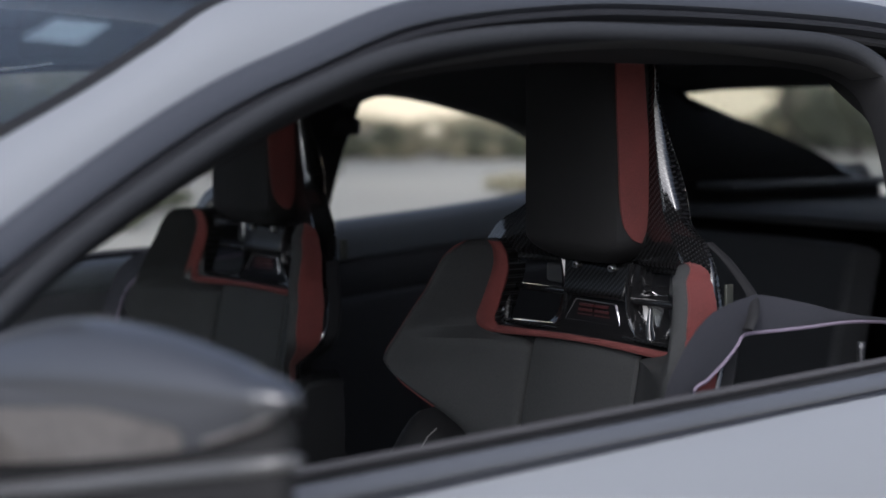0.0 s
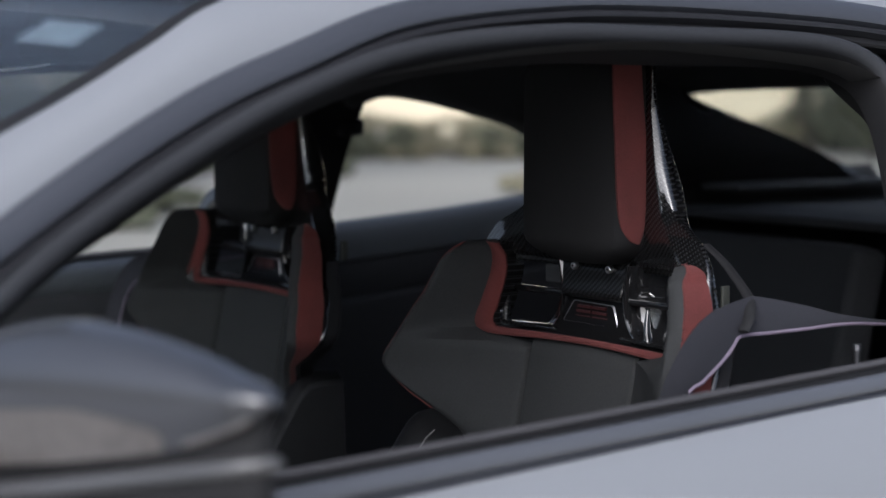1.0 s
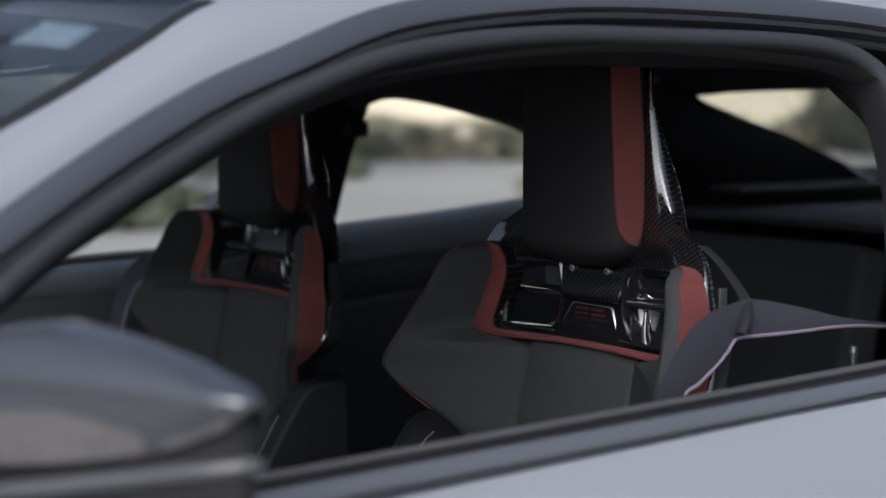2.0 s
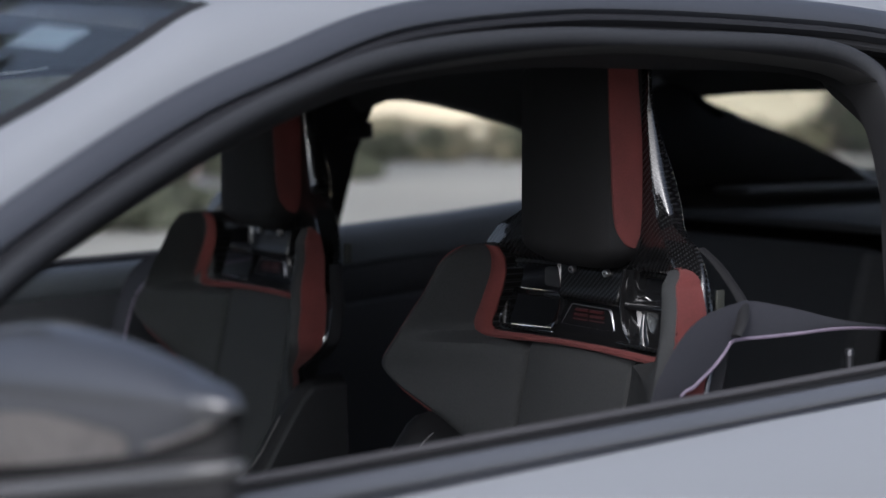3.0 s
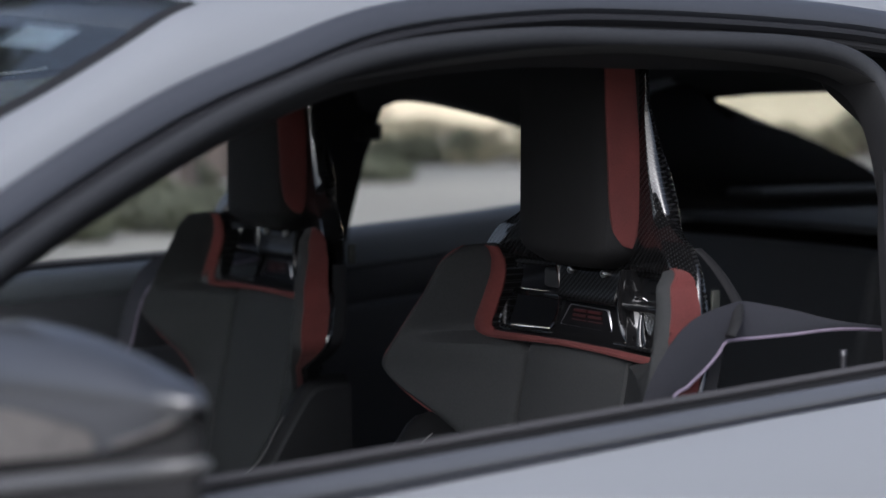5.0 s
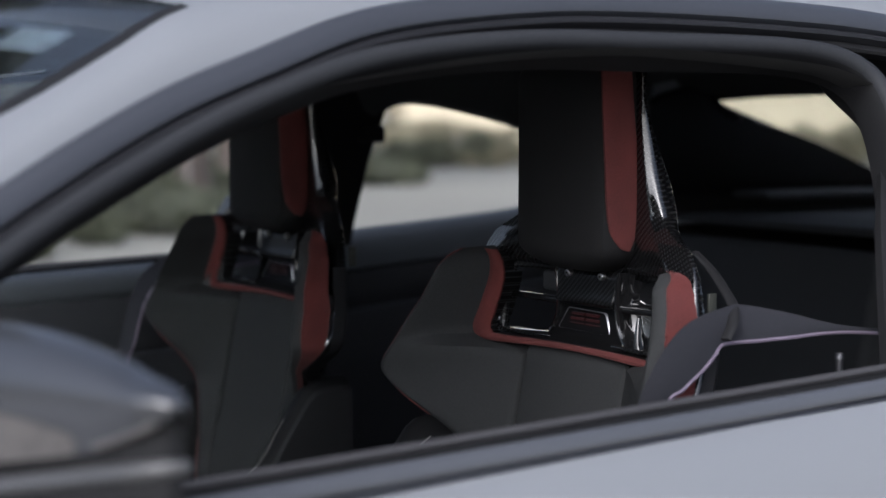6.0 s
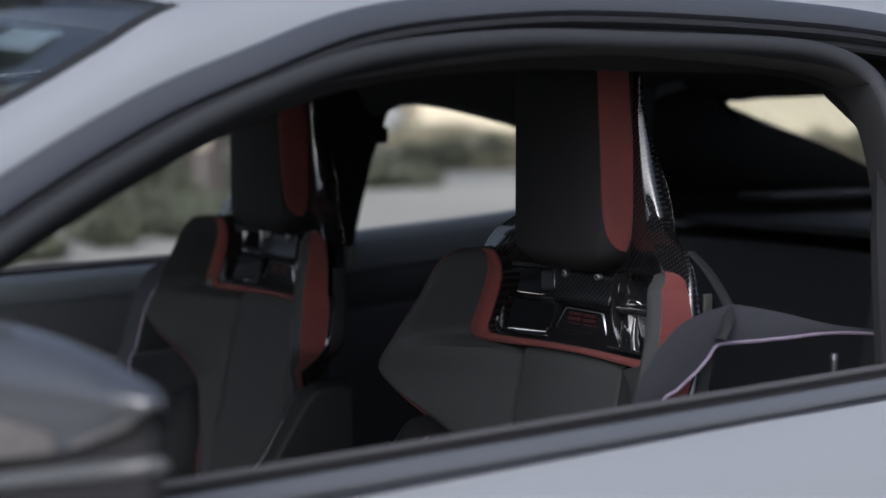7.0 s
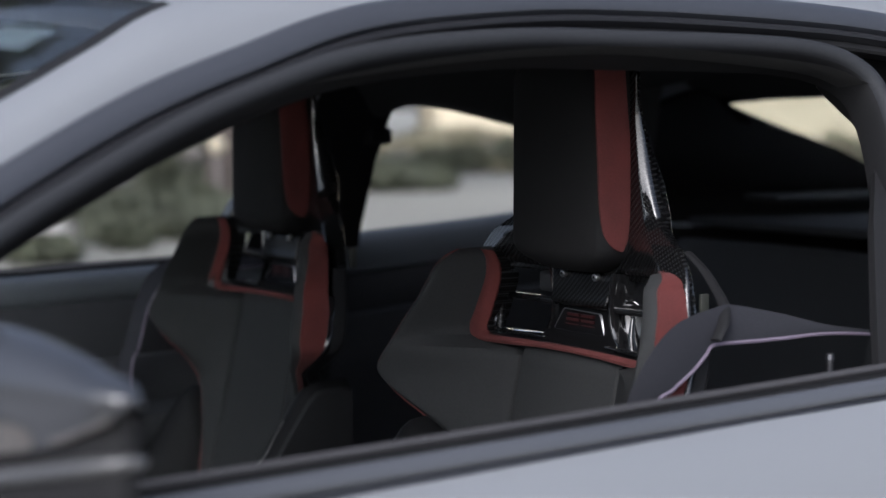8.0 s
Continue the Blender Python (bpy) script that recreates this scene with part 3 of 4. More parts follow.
def make_mirror(turn_over):
    caps, lens, lips, lowers, edge = [], [], [], [], []
    for i in range(61):
        u = -0.15 + 1.1995 * math.sin(math.pi / 2 * i / 60)
        y = -0.79 - 0.275 * u
        ring = mirror_section(u)
        caps.append([Vector((x, y, z)) for x, z in ring])
        if u <= LENS_END:
            close = min(1.0, (LENS_END - u) / 0.02) ** 0.5
            band = [Vector((x, y, z)) for x, z in ring[:4]]
            band[3] = band[0].lerp(band[3], 0.92 - 0.5 * clamp((u - 0.55) / 0.26) ** 1.5)
            band[2] = band[0].lerp(band[3], 0.6)
            band[1] = band[0].lerp(band[3], 0.25)
            mid = (band[0] + band[3]) / 2
            lens.append([mid.lerp(p, 0.2 + 0.8 * close) + Vector((-0.002 * close, 0, 0)) for p in (band[0], band[0].lerp(band[1], 0.5), band[1], band[1].lerp(band[2], 0.5), band[2], band[2].lerp(band[3], 0.6), band[3])])
        elif LENS_END + 0.035 < u < 1.02:
            foot = Vector((ring[0][0], y, ring[0][1]))
            edge.append(foot.lerp(Vector((ring[1][0], y, ring[1][1])), 0.35))
        v = -0.15 + 0.975 * (u + 0.15)
        yl = -0.79 - 0.275 * v
        end = max(0.0, 1 - max(0.0, (u - 0.93) / 0.12) ** 2) ** 0.5
        cx, fore, low = -0.925 + 0.066 * v, 0.050 - 0.026 * v * v, mirror_low(v)
        front, z = cx - fore * 0.92, 0.988 + 0.057 * (v - 0.8)
        lips.append([Vector((front + 0.022 - 0.022 * end * math.cos(b), yl, z + 0.0078 * (0.25 + 0.75 * end) * math.sin(b))) for b in (2 * math.pi * n / 18 for n in range(18))])
        lowers.append([Vector((cx + q * (0.2 + 0.8 * end), yl + 0.014 * max(0.0, v - 0.6), h)) for q, h in ((-fore * 0.62, low + 0.004), (-fore * 0.66, low - 0.012), (-fore * 0.72, z - 0.006), (-fore * 0.7, 0.952), (-0.01, 0.944), (0.012, 0.955), (0.014, low + 0.004))])
    m = part("door_mirror", turn_over(sheet(caps, caps=True)), MIRRORCAP, car, "glossy dark grey domed door mirror", sharp=60)
    part("indicator", turn_over(sheet(lens)), INDICATOR, m, "pale grey indicator lens")
    part("lower_edge", turn_over(tube(edge, 0.0022, 8)), INDICATOR, m, "pale grey strip along the lower edge")
    part("lip", turn_over(sheet(lips, closed=True, caps=True)), MIRRORLIP, m, "satin grey lower lip")
    part("lower_shell", turn_over(sheet(lowers, closed=True, caps=True)), BLACK, m)
    part("foot", turn_over(tube(spline([(-0.9, -0.76, 0.925), (-0.9, -0.82, 0.945), (-0.9, -0.88, 0.965)], 8), lambda s: 0.034 - 0.008 * s, 12, 0.6)), BLACK, m)
    part("mirror_glass", turn_over(disc((-0.845, -0.9, 1.02), (1, 0, 0), 0.028, 0.004, 28)), CHROME, m)


make_mirror(lambda bm: bm)
make_mirror(flip)

# ---- front seats ----
SEAT_FLOOR = 0.24


def pad_x(z):
    """Where the front of the backrest's middle lies at a height."""
    return -0.024 + 0.2 * (z - 0.92)


shell_half = curve_of((0.3, 0.17), (0.6, 0.15), (0.75, 0.135), (0.82, 0.155), (0.86, 0.22), (0.885, 0.248), (0.93, 0.246), (0.96, 0.235), (0.985, 0.219), (1.012, 0.208), (1.03, 0.2), (1.045, 0.19), (1.06, 0.164), (1.076, 0.134), (1.1, 0.122), (1.137, 0.109), (1.2, 0.0895), (1.22, 0.0885), (1.25, 0.088), (1.3, 0.0875))
shell_x = curve_of((0.3, -0.12), (0.6, -0.065), (0.8, -0.025), (0.9, -0.007), (0.95, 0.004), (1.015, 0.014), (1.08, 0.010), (1.2, 0.004), (1.3, 0.0))
wing_half = curve_of((0.60, 0.122), (0.68, 0.134), (0.74, 0.15), (0.777, 0.168), (0.807, 0.184), (0.838, 0.217), (0.862, 0.25), (0.884, 0.268), (0.92, 0.26), (0.96, 0.25), (0.995, 0.239), (1.013, 0.229), (1.024, 0.219), (1.031, 0.209), (1.035, 0.199), (1.037, 0.187))
wing_in = curve_of((0.60, 0.0975), (0.75, 0.0975), (0.9, 0.0975), (0.918, 0.099), (0.93, 0.14), (0.942, 0.158), (0.97, 0.170), (1.008, 0.174), (1.018, 0.178), (1.026, 0.184), (1.032, 0.190), (1.0355, 0.194), (1.037, 0.200))
wing_in_far = curve_of((0.60, 0.0975), (0.75, 0.0975), (0.9, 0.0975), (0.914, 0.0985), (0.920, 0.125), (0.925, 0.172), (0.938, 0.184), (0.9636, 0.178), (1.0, 0.167), (1.02, 0.166), (1.03, 0.169), (1.035, 0.173), (1.037, 0.178))
flank_rear = curve_of((0.60, -0.07), (0.68, -0.08), (0.74, -0.090), (0.82, -0.100), (0.86, -0.094), (0.90, -0.081), (0.94, -0.070), (1.0, -0.058), (1.015, -0.052), (1.025, -0.050), (1.032, -0.052), (1.037, -0.056))
wing_out = curve_of((0.60, 0.003), (0.68, 0.005), (0.74, 0.009), (0.785, 0.012), (0.82, 0.04), (0.86, 0.085), (0.888, 0.103), (0.92, 0.102), (0.96, 0.096), (0.995, 0.089), (1.012, 0.085), (1.023, 0.079), (1.030, 0.072), (1.0345, 0.065), (1.037, 0.056))


# the yoke's edge: inner and outer line of the bevel and the rear edge, each (x, half width) over height
yoke_a = (curve_of((0.93, -0.045), (1.0, -0.034), (1.02, -0.030), (1.042, -0.020), (1.057, -0.011), (1.078, -0.002), (1.103, 0.0), (1.2, 0.0), (1.31, 0.0)),
          curve_of((0.93, 0.206), (0.97, 0.206), (1.0, 0.2), (1.02, 0.188), (1.042, 0.163), (1.057, 0.140), (1.078, 0.1155), (1.103, 0.1075), (1.135, 0.1008), (1.2, 0.0940), (1.225, 0.0950), (1.31, 0.0935)))
yoke_b = (curve_of((0.93, -0.036), (1.0, -0.024), (1.03, -0.016), (1.055, -0.008), (1.067, -0.001), (1.082, 0.006), (1.103, 0.008), (1.165, 0.008), (1.2, 0.0045), (1.225, 0.0012), (1.31, 0.001)),
          curve_of((0.93, 0.225), (0.97, 0.224), (1.0, 0.217), (1.03, 0.204), (1.055, 0.179), (1.067, 0.156), (1.082, 0.131), (1.103, 0.1205), (1.135, 0.1098), (1.165, 0.1035), (1.2, 0.0972), (1.225, 0.0957), (1.31, 0.0942)))
yoke_c = (curve_of((0.93, -0.022), (1.0, -0.012), (1.03, -0.008), (1.054, -0.002), (1.062, 0.008), (1.074, 0.022), (1.103, 0.031), (1.135, 0.029), (1.165, 0.021), (1.2, 0.011), (1.225, 0.007), (1.31, 0.006)),
          curve_of((0.93, 0.224), (0.97, 0.2225), (1.0, 0.215), (1.03, 0.2025), (1.054, 0.182), (1.062, 0.16), (1.074, 0.134), (1.103, 0.1165), (1.135, 0.1058), (1.165, 0.0995), (1.2, 0.0962), (1.225, 0.0945), (1.31, 0.093)))
tongue_half = curve_of((0.93, 0.084), (0.934, 0.0805), (0.943, 0.067), (0.958, 0.0575), (0.978, 0.0535), (0.998, 0.0545), (1.012, 0.057), (1.03, 0.062))


def far_trim(z, taper):
    """The inner or outer far wing is narrower towards its top."""
    return taper * clamp((z - 0.885) / 0.09) * (1 - 0.35 * clamp((z - 1.0) / 0.035))


def make_seat(less, hip, taper, broad):
    """less: by how much each wing is narrower; hip: how far the far hip bolster lies forward and down; taper: how much the far wing narrows upwards; broad: 1 where the outer flank is broad."""
    seat = thing("sports_seat", (0, 0, SEAT_FLOOR), "grey-black leather bucket seat with red suede edges and carbon shell", "car seat", "front seats")

    # carbon back shell with two openings either side of a tongue
    zs = [0.30, 0.42, 0.54, 0.64, 0.72, 0.78, 0.82, 0.85, 0.88, 0.91, 0.937, 0.96, 0.985, 1.013, 1.022]
    bm = bmesh.new()
    front, rear = [], []
    for z in zs:
        w = shell_half(z)
        a, b = min(0.155, w * 0.8), min(0.052, w * 0.35)
        low = clamp((1.05 - z) / 0.08)
        cut = clamp((z - 0.8) / 0.07) * low
        wn, wp = w - less[0] * 0.5 * cut - 0.02 * cut, w - less[1] * 0.8 * cut - far_trim(z, taper) * low - 0.02 * cut
        vs = [-wn, -(a + (wn - a) * 0.85), -(a + (wn - a) * 0.5), -a, -(a + b) / 2, -b, 0, b, (a + b) / 2, a, a + (wp - a) * 0.5, a + (wp - a) * 0.85, wp]
        xs = [shell_x(z) - clamp((z - 0.83) / 0.04) * (0.03 + 0.022 * clamp((0.96 - z) / 0.07)) * max(0, (abs(v) - 0.1) / ((wn if v < 0 else wp) - 0.1)) ** 1.6 for v in vs]
        front.append([bm.verts.new((x, v, z)) for x, v in zip(xs, vs)])
        rear.append([bm.verts.new((x + 0.007, v, z)) for x, v in zip(xs, vs)])
    solid = {(i, j) for i in range(len(zs) - 1) for j in range(12) if not (0.936 <= zs[i] and zs[i + 1] <= 1.014 and j in (3, 4, 7, 8))}
    for i, j in solid:
        bm.faces.new((front[i][j], front[i][j + 1], front[i + 1][j + 1], front[i + 1][j]))
        bm.faces.new((rear[i][j], rear[i + 1][j], rear[i + 1][j + 1], rear[i][j + 1]))
        for (di, dj), (a, b) in (((0, -1), ((0, 0), (1, 0))), ((0, 1), ((0, 1), (1, 1))), ((-1, 0), ((0, 0), (0, 1))), ((1, 0), ((1, 0), (1, 1)))):
            if (i + di, j + dj) not in solid:
                bm.faces.new((front[i + a[0]][j + a[1]], front[i + b[0]][j + b[1]], rear[i + b[0]][j + b[1]], rear[i + a[0]][j + a[1]]))
    part("shell", bm, DULLCARBON, seat, "woven carbon back shell with two openings", bevel=0.0028)

    # the yoke above it: a plate behind the head pad with a bevelled, swept edge either side
    def yoke_half(z, dish=1.0):
        """Half a section at a height, from the rear edge round the bevel to the middle: (x, half width)."""
        a, b, c = [Vector((e[0](z), e[1](z))) for e in (yoke_a, yoke_b, yoke_c)]
        for e in (a, b, c):
            e.x *= dish if z > 1.013 and (e.x < 0 or dish < 1) else 1.0
        out = [c + Vector((0.002, -0.014)), c + Vector((0.0004, -0.0007)), c + Vector((-0.0007, 0.0)), c.lerp(b, 0.3)]
        g, f = b.lerp(c, 0.3), b.lerp(a, min(0.35, 0.004 / max((a - b).length, 0.004)))
        out += [g.lerp(b, t).lerp(b.lerp(f, t), t) for t in (0, 0.2, 0.4, 0.6, 0.8, 1)]
        out += [b.lerp(a, t) for t in (0.55, 0.8)]
        g, f = a.lerp(b, 0.12), a + Vector((0, -0.004))
        out += [g.lerp(a, t).lerp(a.lerp(f, t), t) for t in (0, 0.33, 0.67, 1)]
        out += [Vector((a.x * max(0.0, (t - 0.42) / 0.58) ** 1.7 + 0.002 * (1 - t), (a.y - 0.004) * t)) for t in (0.92, 0.8, 0.6, 0.35)]
        return out

    rows = []
    for i in range(121):
        z = 1.018 + 0.287 * (i / 120) ** 1.25
        roll = 0.014 * (1 - clamp((z - 1.018) / 0.01)) ** 2
        rows.append([Vector((p.x + roll * clamp((0.185 - p.y) / 0.02), -p.y, z)) for p in yoke_half(z)] + [Vector((0.003 + roll, 0, z))] + [Vector((p.x + roll * clamp((0.18 - p.y) / 0.02), p.y, z)) for p in reversed(yoke_half(z - 0.005, 0.3))])
    part("yoke", sheet(rows), CARBON, seat, "glossy woven carbon head yoke with bevelled edges", sharp=75)
    for s in (-1, 1):
        rows = []
        for i in range(15):
            z = 1.0185 - 0.075 * i / 14
            rows.append([Vector((p.x, s * p.y, z)) for p in yoke_half(z - (0.005 if s > 0 else 0.0))[:12]])
        part("yoke_tail", sheet(rows), CARBON, seat, "glossy carbon edge running down behind the wing", sharp=75)
        part("cross_bar", box(0.0, min(s * 0.05, s * 0.166), 0.9755, 0.011, max(s * 0.05, s * 0.166), 0.9835, 0.0022), GLOSSBAR, seat, "gloss black cross bar")
        part("bar_end", disc((0.002, s * 0.157, 0.9795), (0, 1, 0), 0.0065, 0.008, 16), GLOSSBAR, seat, bevel=0.001)
        part("rear_flap", box(0.028, min(s * 0.058, s * 0.128), 0.985, 0.040, max(s * 0.058, s * 0.128), 1.010, 0.005), DARKSOFT, seat, "padded flap behind the opening")
        part("opening_ledge", box(-0.014, min(s * 0.058, s * 0.150), 0.9355, 0.008, max(s * 0.058, s * 0.150), 0.9395, 0.0015), GLOSSBAR, seat, "gloss black ledge of the opening")
        rows = []
        for i in range(19):
            z = 0.934 + 0.088 * i / 18
            c = tongue_half(z)
            rows.append([Vector((x, s * (c + d), z)) for x, d in ((-0.002, -0.003), (-0.0045, 0.0), (-0.004, 0.002), (-0.001, 0.004), (0.006, 0.006), (0.014, 0.010), (0.022, 0.02), (0.026, 0.04))])
        part("tongue_side", sheet(rows), GLOSSBAR, seat, "gloss black side of the tongue")
        if s < 0:
            # Added post catches the pocket's bright reflection; the thin bar makes its squiggle.
            part("glint_post", tube(spline([(0.004, -0.088, 0.936), (0.003, -0.087, 0.95), (0.006, -0.085, 0.972)], 10), lambda q: 0.0075 - 0.0055 * q, 16), GLOSSBAR, seat, "gloss black post added to catch a bright reflection in the pocket")
            part("pocket_squiggle", tube(spline([(0.002, -0.078, 0.992), (-0.001, -0.084, 0.9905), (0.0, -0.092, 0.993), (0.004, -0.098, 0.989)], 14), 0.0016, 8), GLOSSBAR, seat)
        part("opening_rim", tube(spline([(-0.010, s * 0.058, 0.9375), (-0.013, s * 0.10, 0.936), (-0.016, s * 0.15, 0.9375), (-0.014, s * 0.1605, 0.946), (-0.008, s * 0.16, 0.97), (0.0, s * 0.153, 1.0), (0.004, s * 0.147, 1.015)], 30), 0.0026, 8), CARBON, seat)

    # tongue, badge and screws
    tongue = []
    for x, z in ((0.02, 1.026), (0.002, 1.0255), (-0.0015, 1.022), (-0.003, 1.01), (-0.0045, 0.997), (-0.0065, 0.9895), (-0.008, 0.9855), (-0.0072, 0.982), (-0.0035, 0.9795), (0.004, 0.9775), (0.008, 0.976)):
        h = tongue_half(z)
        tongue.append([Vector((x + 0.0015 * (abs(q) > 0.99), h * q, z)) for q in (-1, -0.97, -0.7, -0.35, 0, 0.35, 0.7, 0.97, 1)])
    part("tongue", sheet(tongue), DULLCARBON, seat, "woven carbon tongue under the head pad")
    base = [[Vector((x, tongue_half(z) * q, z)) for q in (-1, -0.95, -0.5, 0, 0.5, 0.95, 1)] for x, z in ((0.008, 0.9765), (0.0065, 0.973), (0.002, 0.955), (-0.002, 0.944), (-0.008, 0.939), (-0.018, 0.934))]
    part("badge_base", sheet(base), BLACKGLASS, seat)
    rows = []
    for inset, side, lift in ((0.0, 0.0, 0.005), (0.0003, 0.0012, 0.0012), (0.0006, 0.0028, -0.0018), (0.0012, 0.0038, -0.0022), (0.0014, 0.0041, 0.003)):
        ring = [(0.043 - inset, 0.9735 - inset), (-0.028 + side, 0.9725 - inset), (-0.0315 + side, 0.9705 - inset), (-0.0435 + side, 0.9485 + inset), (-0.042 + side, 0.9465 + inset), (0.055 - inset, 0.9470 + inset), (0.0568 - inset, 0.949 + inset), (0.0458 - inset, 0.9715 - inset)]
        rows.append([Vector((lift + 0.004 + 0.2 * (z - 0.96), y, z)) for y, z in ring])
    badge = part("badge", sheet(rows, closed=True), BADGE, seat, "thin bright steel badge frame", sharp=60)
    part("badge_panel", sheet([[(0.0035, 0.056, 0.947), (0.0035, -0.042, 0.947)], [(0.0085, 0.043, 0.973), (0.0085, -0.028, 0.973)]]), BLACKGLASS, badge, "glossy black badge face")
    for y0, y1, z0, z1 in ((0.034, 0.011, 0.9655, 0.9685), (0.036, 0.011, 0.9595, 0.9625), (0.037, 0.011, 0.9535, 0.9565), (0.007, -0.016, 0.9655, 0.9685), (0.007, -0.018, 0.9595, 0.9625), (0.007, -0.020, 0.9535, 0.9565)):
        part("badge_bar", box(0.002, min(y0, y1), z0, 0.0065, max(y0, y1), z1), DULLRED, badge, "dull red bar of a badge", smooth=False)
    for s in (-1, 1):
        screw = part("screw", disc((-0.004, s * 0.031, 1.0155), (1, 0, 0.1), 0.0045, 0.008, 16), SCREW, seat, "steel screw head", bevel=0.001)
        part("socket", disc((-0.0085, s * 0.031, 1.0155), (1, 0, 0.1), 0.0012, 0.0012, 6), BLACK, screw)

    # lower backrest pad between two upright seams
    rows = []
    for i in range(33):
        z = 0.56 + 0.367 * i / 32
        w = 0.0955 if z > 0.74 else 0.0955 + 0.05 * ((0.74 - z) / 0.18)
        edge = 0.004 * max(0, (z - 0.92) / 0.007) ** 2
        rows.append([Vector((pad_x(z) + edge + 0.004 * (v * v) + (0.004 if abs(v) > 0.97 else 0), v * w, z)) for v in (-1, -0.985, -0.95, -0.8, -0.5, 0, 0.5, 0.8, 0.95, 0.985, 1)])
    rows = [[Vector((0.02 + shell_x(0.6), p.y, p.z)) for p in rows[0]]] + rows + [[Vector((0.02, p.y, p.z - 0.001)) for p in rows[-1]]]
    part("backrest", sheet(rows), LEATHER, seat, "smooth grey-black leather backrest")

    # shoulder wings: leather front, red suede flank, red piping
    for s in (-1, 1):
        fronts, flanks, pipe, edges, sides = [], [], [], [], []
        for i in range(73):
            z = 0.62 + 0.4168 * (1 - (1 - i / 72) ** 1.8)
            lift = 0.014 * max(0, min(1, (z - 0.925) / 0.03))
            cut = less[0 if s < 0 else 1] * max(0.0, min(1.0, (z - 0.8) / 0.07)) * max(0.0, min(1.0, (1.05 - z) / 0.05)) + (far_trim(z, taper) if s > 0 else 0.0)
            vi, w, xc, out = (wing_in if s < 0 else wing_in_far)(z), wing_half(z) - cut, pad_x(z) - lift, wing_out(z) - lift - (0.007 * broad * clamp((z - 0.93) / 0.03) if s < 0 else 0.0)
            rim = shell_half(z) - (far_trim(z, taper) if s > 0 else 0.0) - (0.5 * less[0] if s < 0 else 0.8 * less[1]) * max(0.0, min(1.0, (z - 0.8) / 0.07)) * max(0.0, min(1.0, (1.05 - z) / 0.08))
            w = max(w + (0.012 * clamp((z - 1.02) / 0.015) - (0.008 - 0.005 * broad) * clamp((z - 0.93) / 0.03) if s < 0 else 0.0), vi + 0.006)
            rim = max(rim, w - 0.003)
            vp = max(w - 0.016, vi + 0.004)
            row = [Vector((xc + 0.03, s * vi, z)), Vector((xc + 0.006, s * vi, z)), Vector((xc + 0.001, s * (vi + min(0.003, (vp - vi) * 0.1)), z))]
            for k in range(1, 13):
                t = k / 12
                rise = t ** 1.35 + (1 - (1 - t) ** 1.7 - t ** 1.35) * 0.65 * clamp((z - 0.84) / 0.16)
                row.append(Vector((xc - out * rise * (1 - 0.06 * t ** 8), s * (vi + 0.003 + (vp - vi - 0.003) * t), z)))
            xp = row[-1].x
            back = flank_rear(z) + (0.0145 * broad * clamp((z - 0.89) / 0.06) if s < 0 else 0.0)
            if s < 0 and z > 0.976:
                for p in row:
                    p.x = min(p.x, back + 0.001 - 0.013 * broad + 0.07 * clamp((1.026 - z) / 0.05) ** 1.5)
            soft = min(1.0, max(0.2, (back - xp) / 0.03))
            row += [Vector((xp + 0.003 * soft, s * (w - 0.006), z)), Vector((xp + 0.008 * soft, s * (w - 0.002), z))]
            rim = rim + 0.005 * clamp((1.05 - z) / 0.05)
            flanks.append([row[-1], Vector((xp + min(0.014, 0.3 * (max(back, xp + 0.006) - xp)), s * w, z))] + [Vector((xp + min(0.014, 0.3 * (max(back, xp + 0.006) - xp)) + (max(back, xp + 0.006) - xp - min(0.014, 0.3 * (max(back, xp + 0.006) - xp))) * t, s * (w + (rim + 0.002 - w) * t ** 1.2), z)) for t in (0.25, 0.5, 0.75, 1.0)])
            end = flanks[-1][-1]
            edges.append([end + Vector((0.001, -s * 0.003, 0)), end, end + Vector((0.002, s * 0.002, 0)), end + Vector((0.005, s * 0.0026, 0)), end + Vector((0.008, s * 0.0012, 0)), end + Vector((0.0095, -s * 0.002, 0))])
            sides.append([end + Vector((0.008, -s * 0.001, 0)), end + Vector((0.025, s * 0.001, 0)), end + Vector((0.03, -s * 0.002, 0)), end + Vector((0.036, -s * 0.012, 0))])
            fronts.append(row)
            pipe.append(row[-1] - Vector((0.001, 0, 0)) if s > 0 else row[-1])
        part("shoulder_wing", sheet(fronts, caps=False), LEATHER, seat, "grey-black leather shoulder wing")
        part("wing_flank", sheet(flanks), RED, seat, "red suede outer flank")
        part("piping", tube([p for p in pipe if p.z > 0.775][:-2], 0.0012 if s > 0 else 0.0014, 8), RED, seat, "red piping")
        part("shell_edge", sheet([e for e in edges if 0.79 < e[0].z < 0.955]), GLOSSBAR, seat, "gloss black shell edge")
        part("shell_side", sheet([e for e in sides if 0.76 < e[0].z < 0.99]), BLACK, seat, "black side wall of the shell")
        cap = [fronts[-1], [p.lerp(Vector((-0.046 if s < 0 else pad_x(1.0365) - 0.012, s * (0.203 if s < 0 else 0.181), 1.0375)), 0.8) + Vector((0, 0, 0.0005)) for p in fronts[-1]]]
        part("wing_cap", sheet(cap), RED if s < 0 else LEATHER, seat)

    # red suede border round the openings
    outer = [(-0.028, 0.184, 1.0365), (-0.026, 0.171, 1.027), (-0.026, 0.1695, 1.004), (-0.032, 0.182, 0.965), (-0.036, 0.191, 0.940), (-0.035, 0.183, 0.9262), (-0.032, 0.148, 0.9225), (-0.03, 0.06, 0.9262), (-0.03, 0.0, 0.9272)]
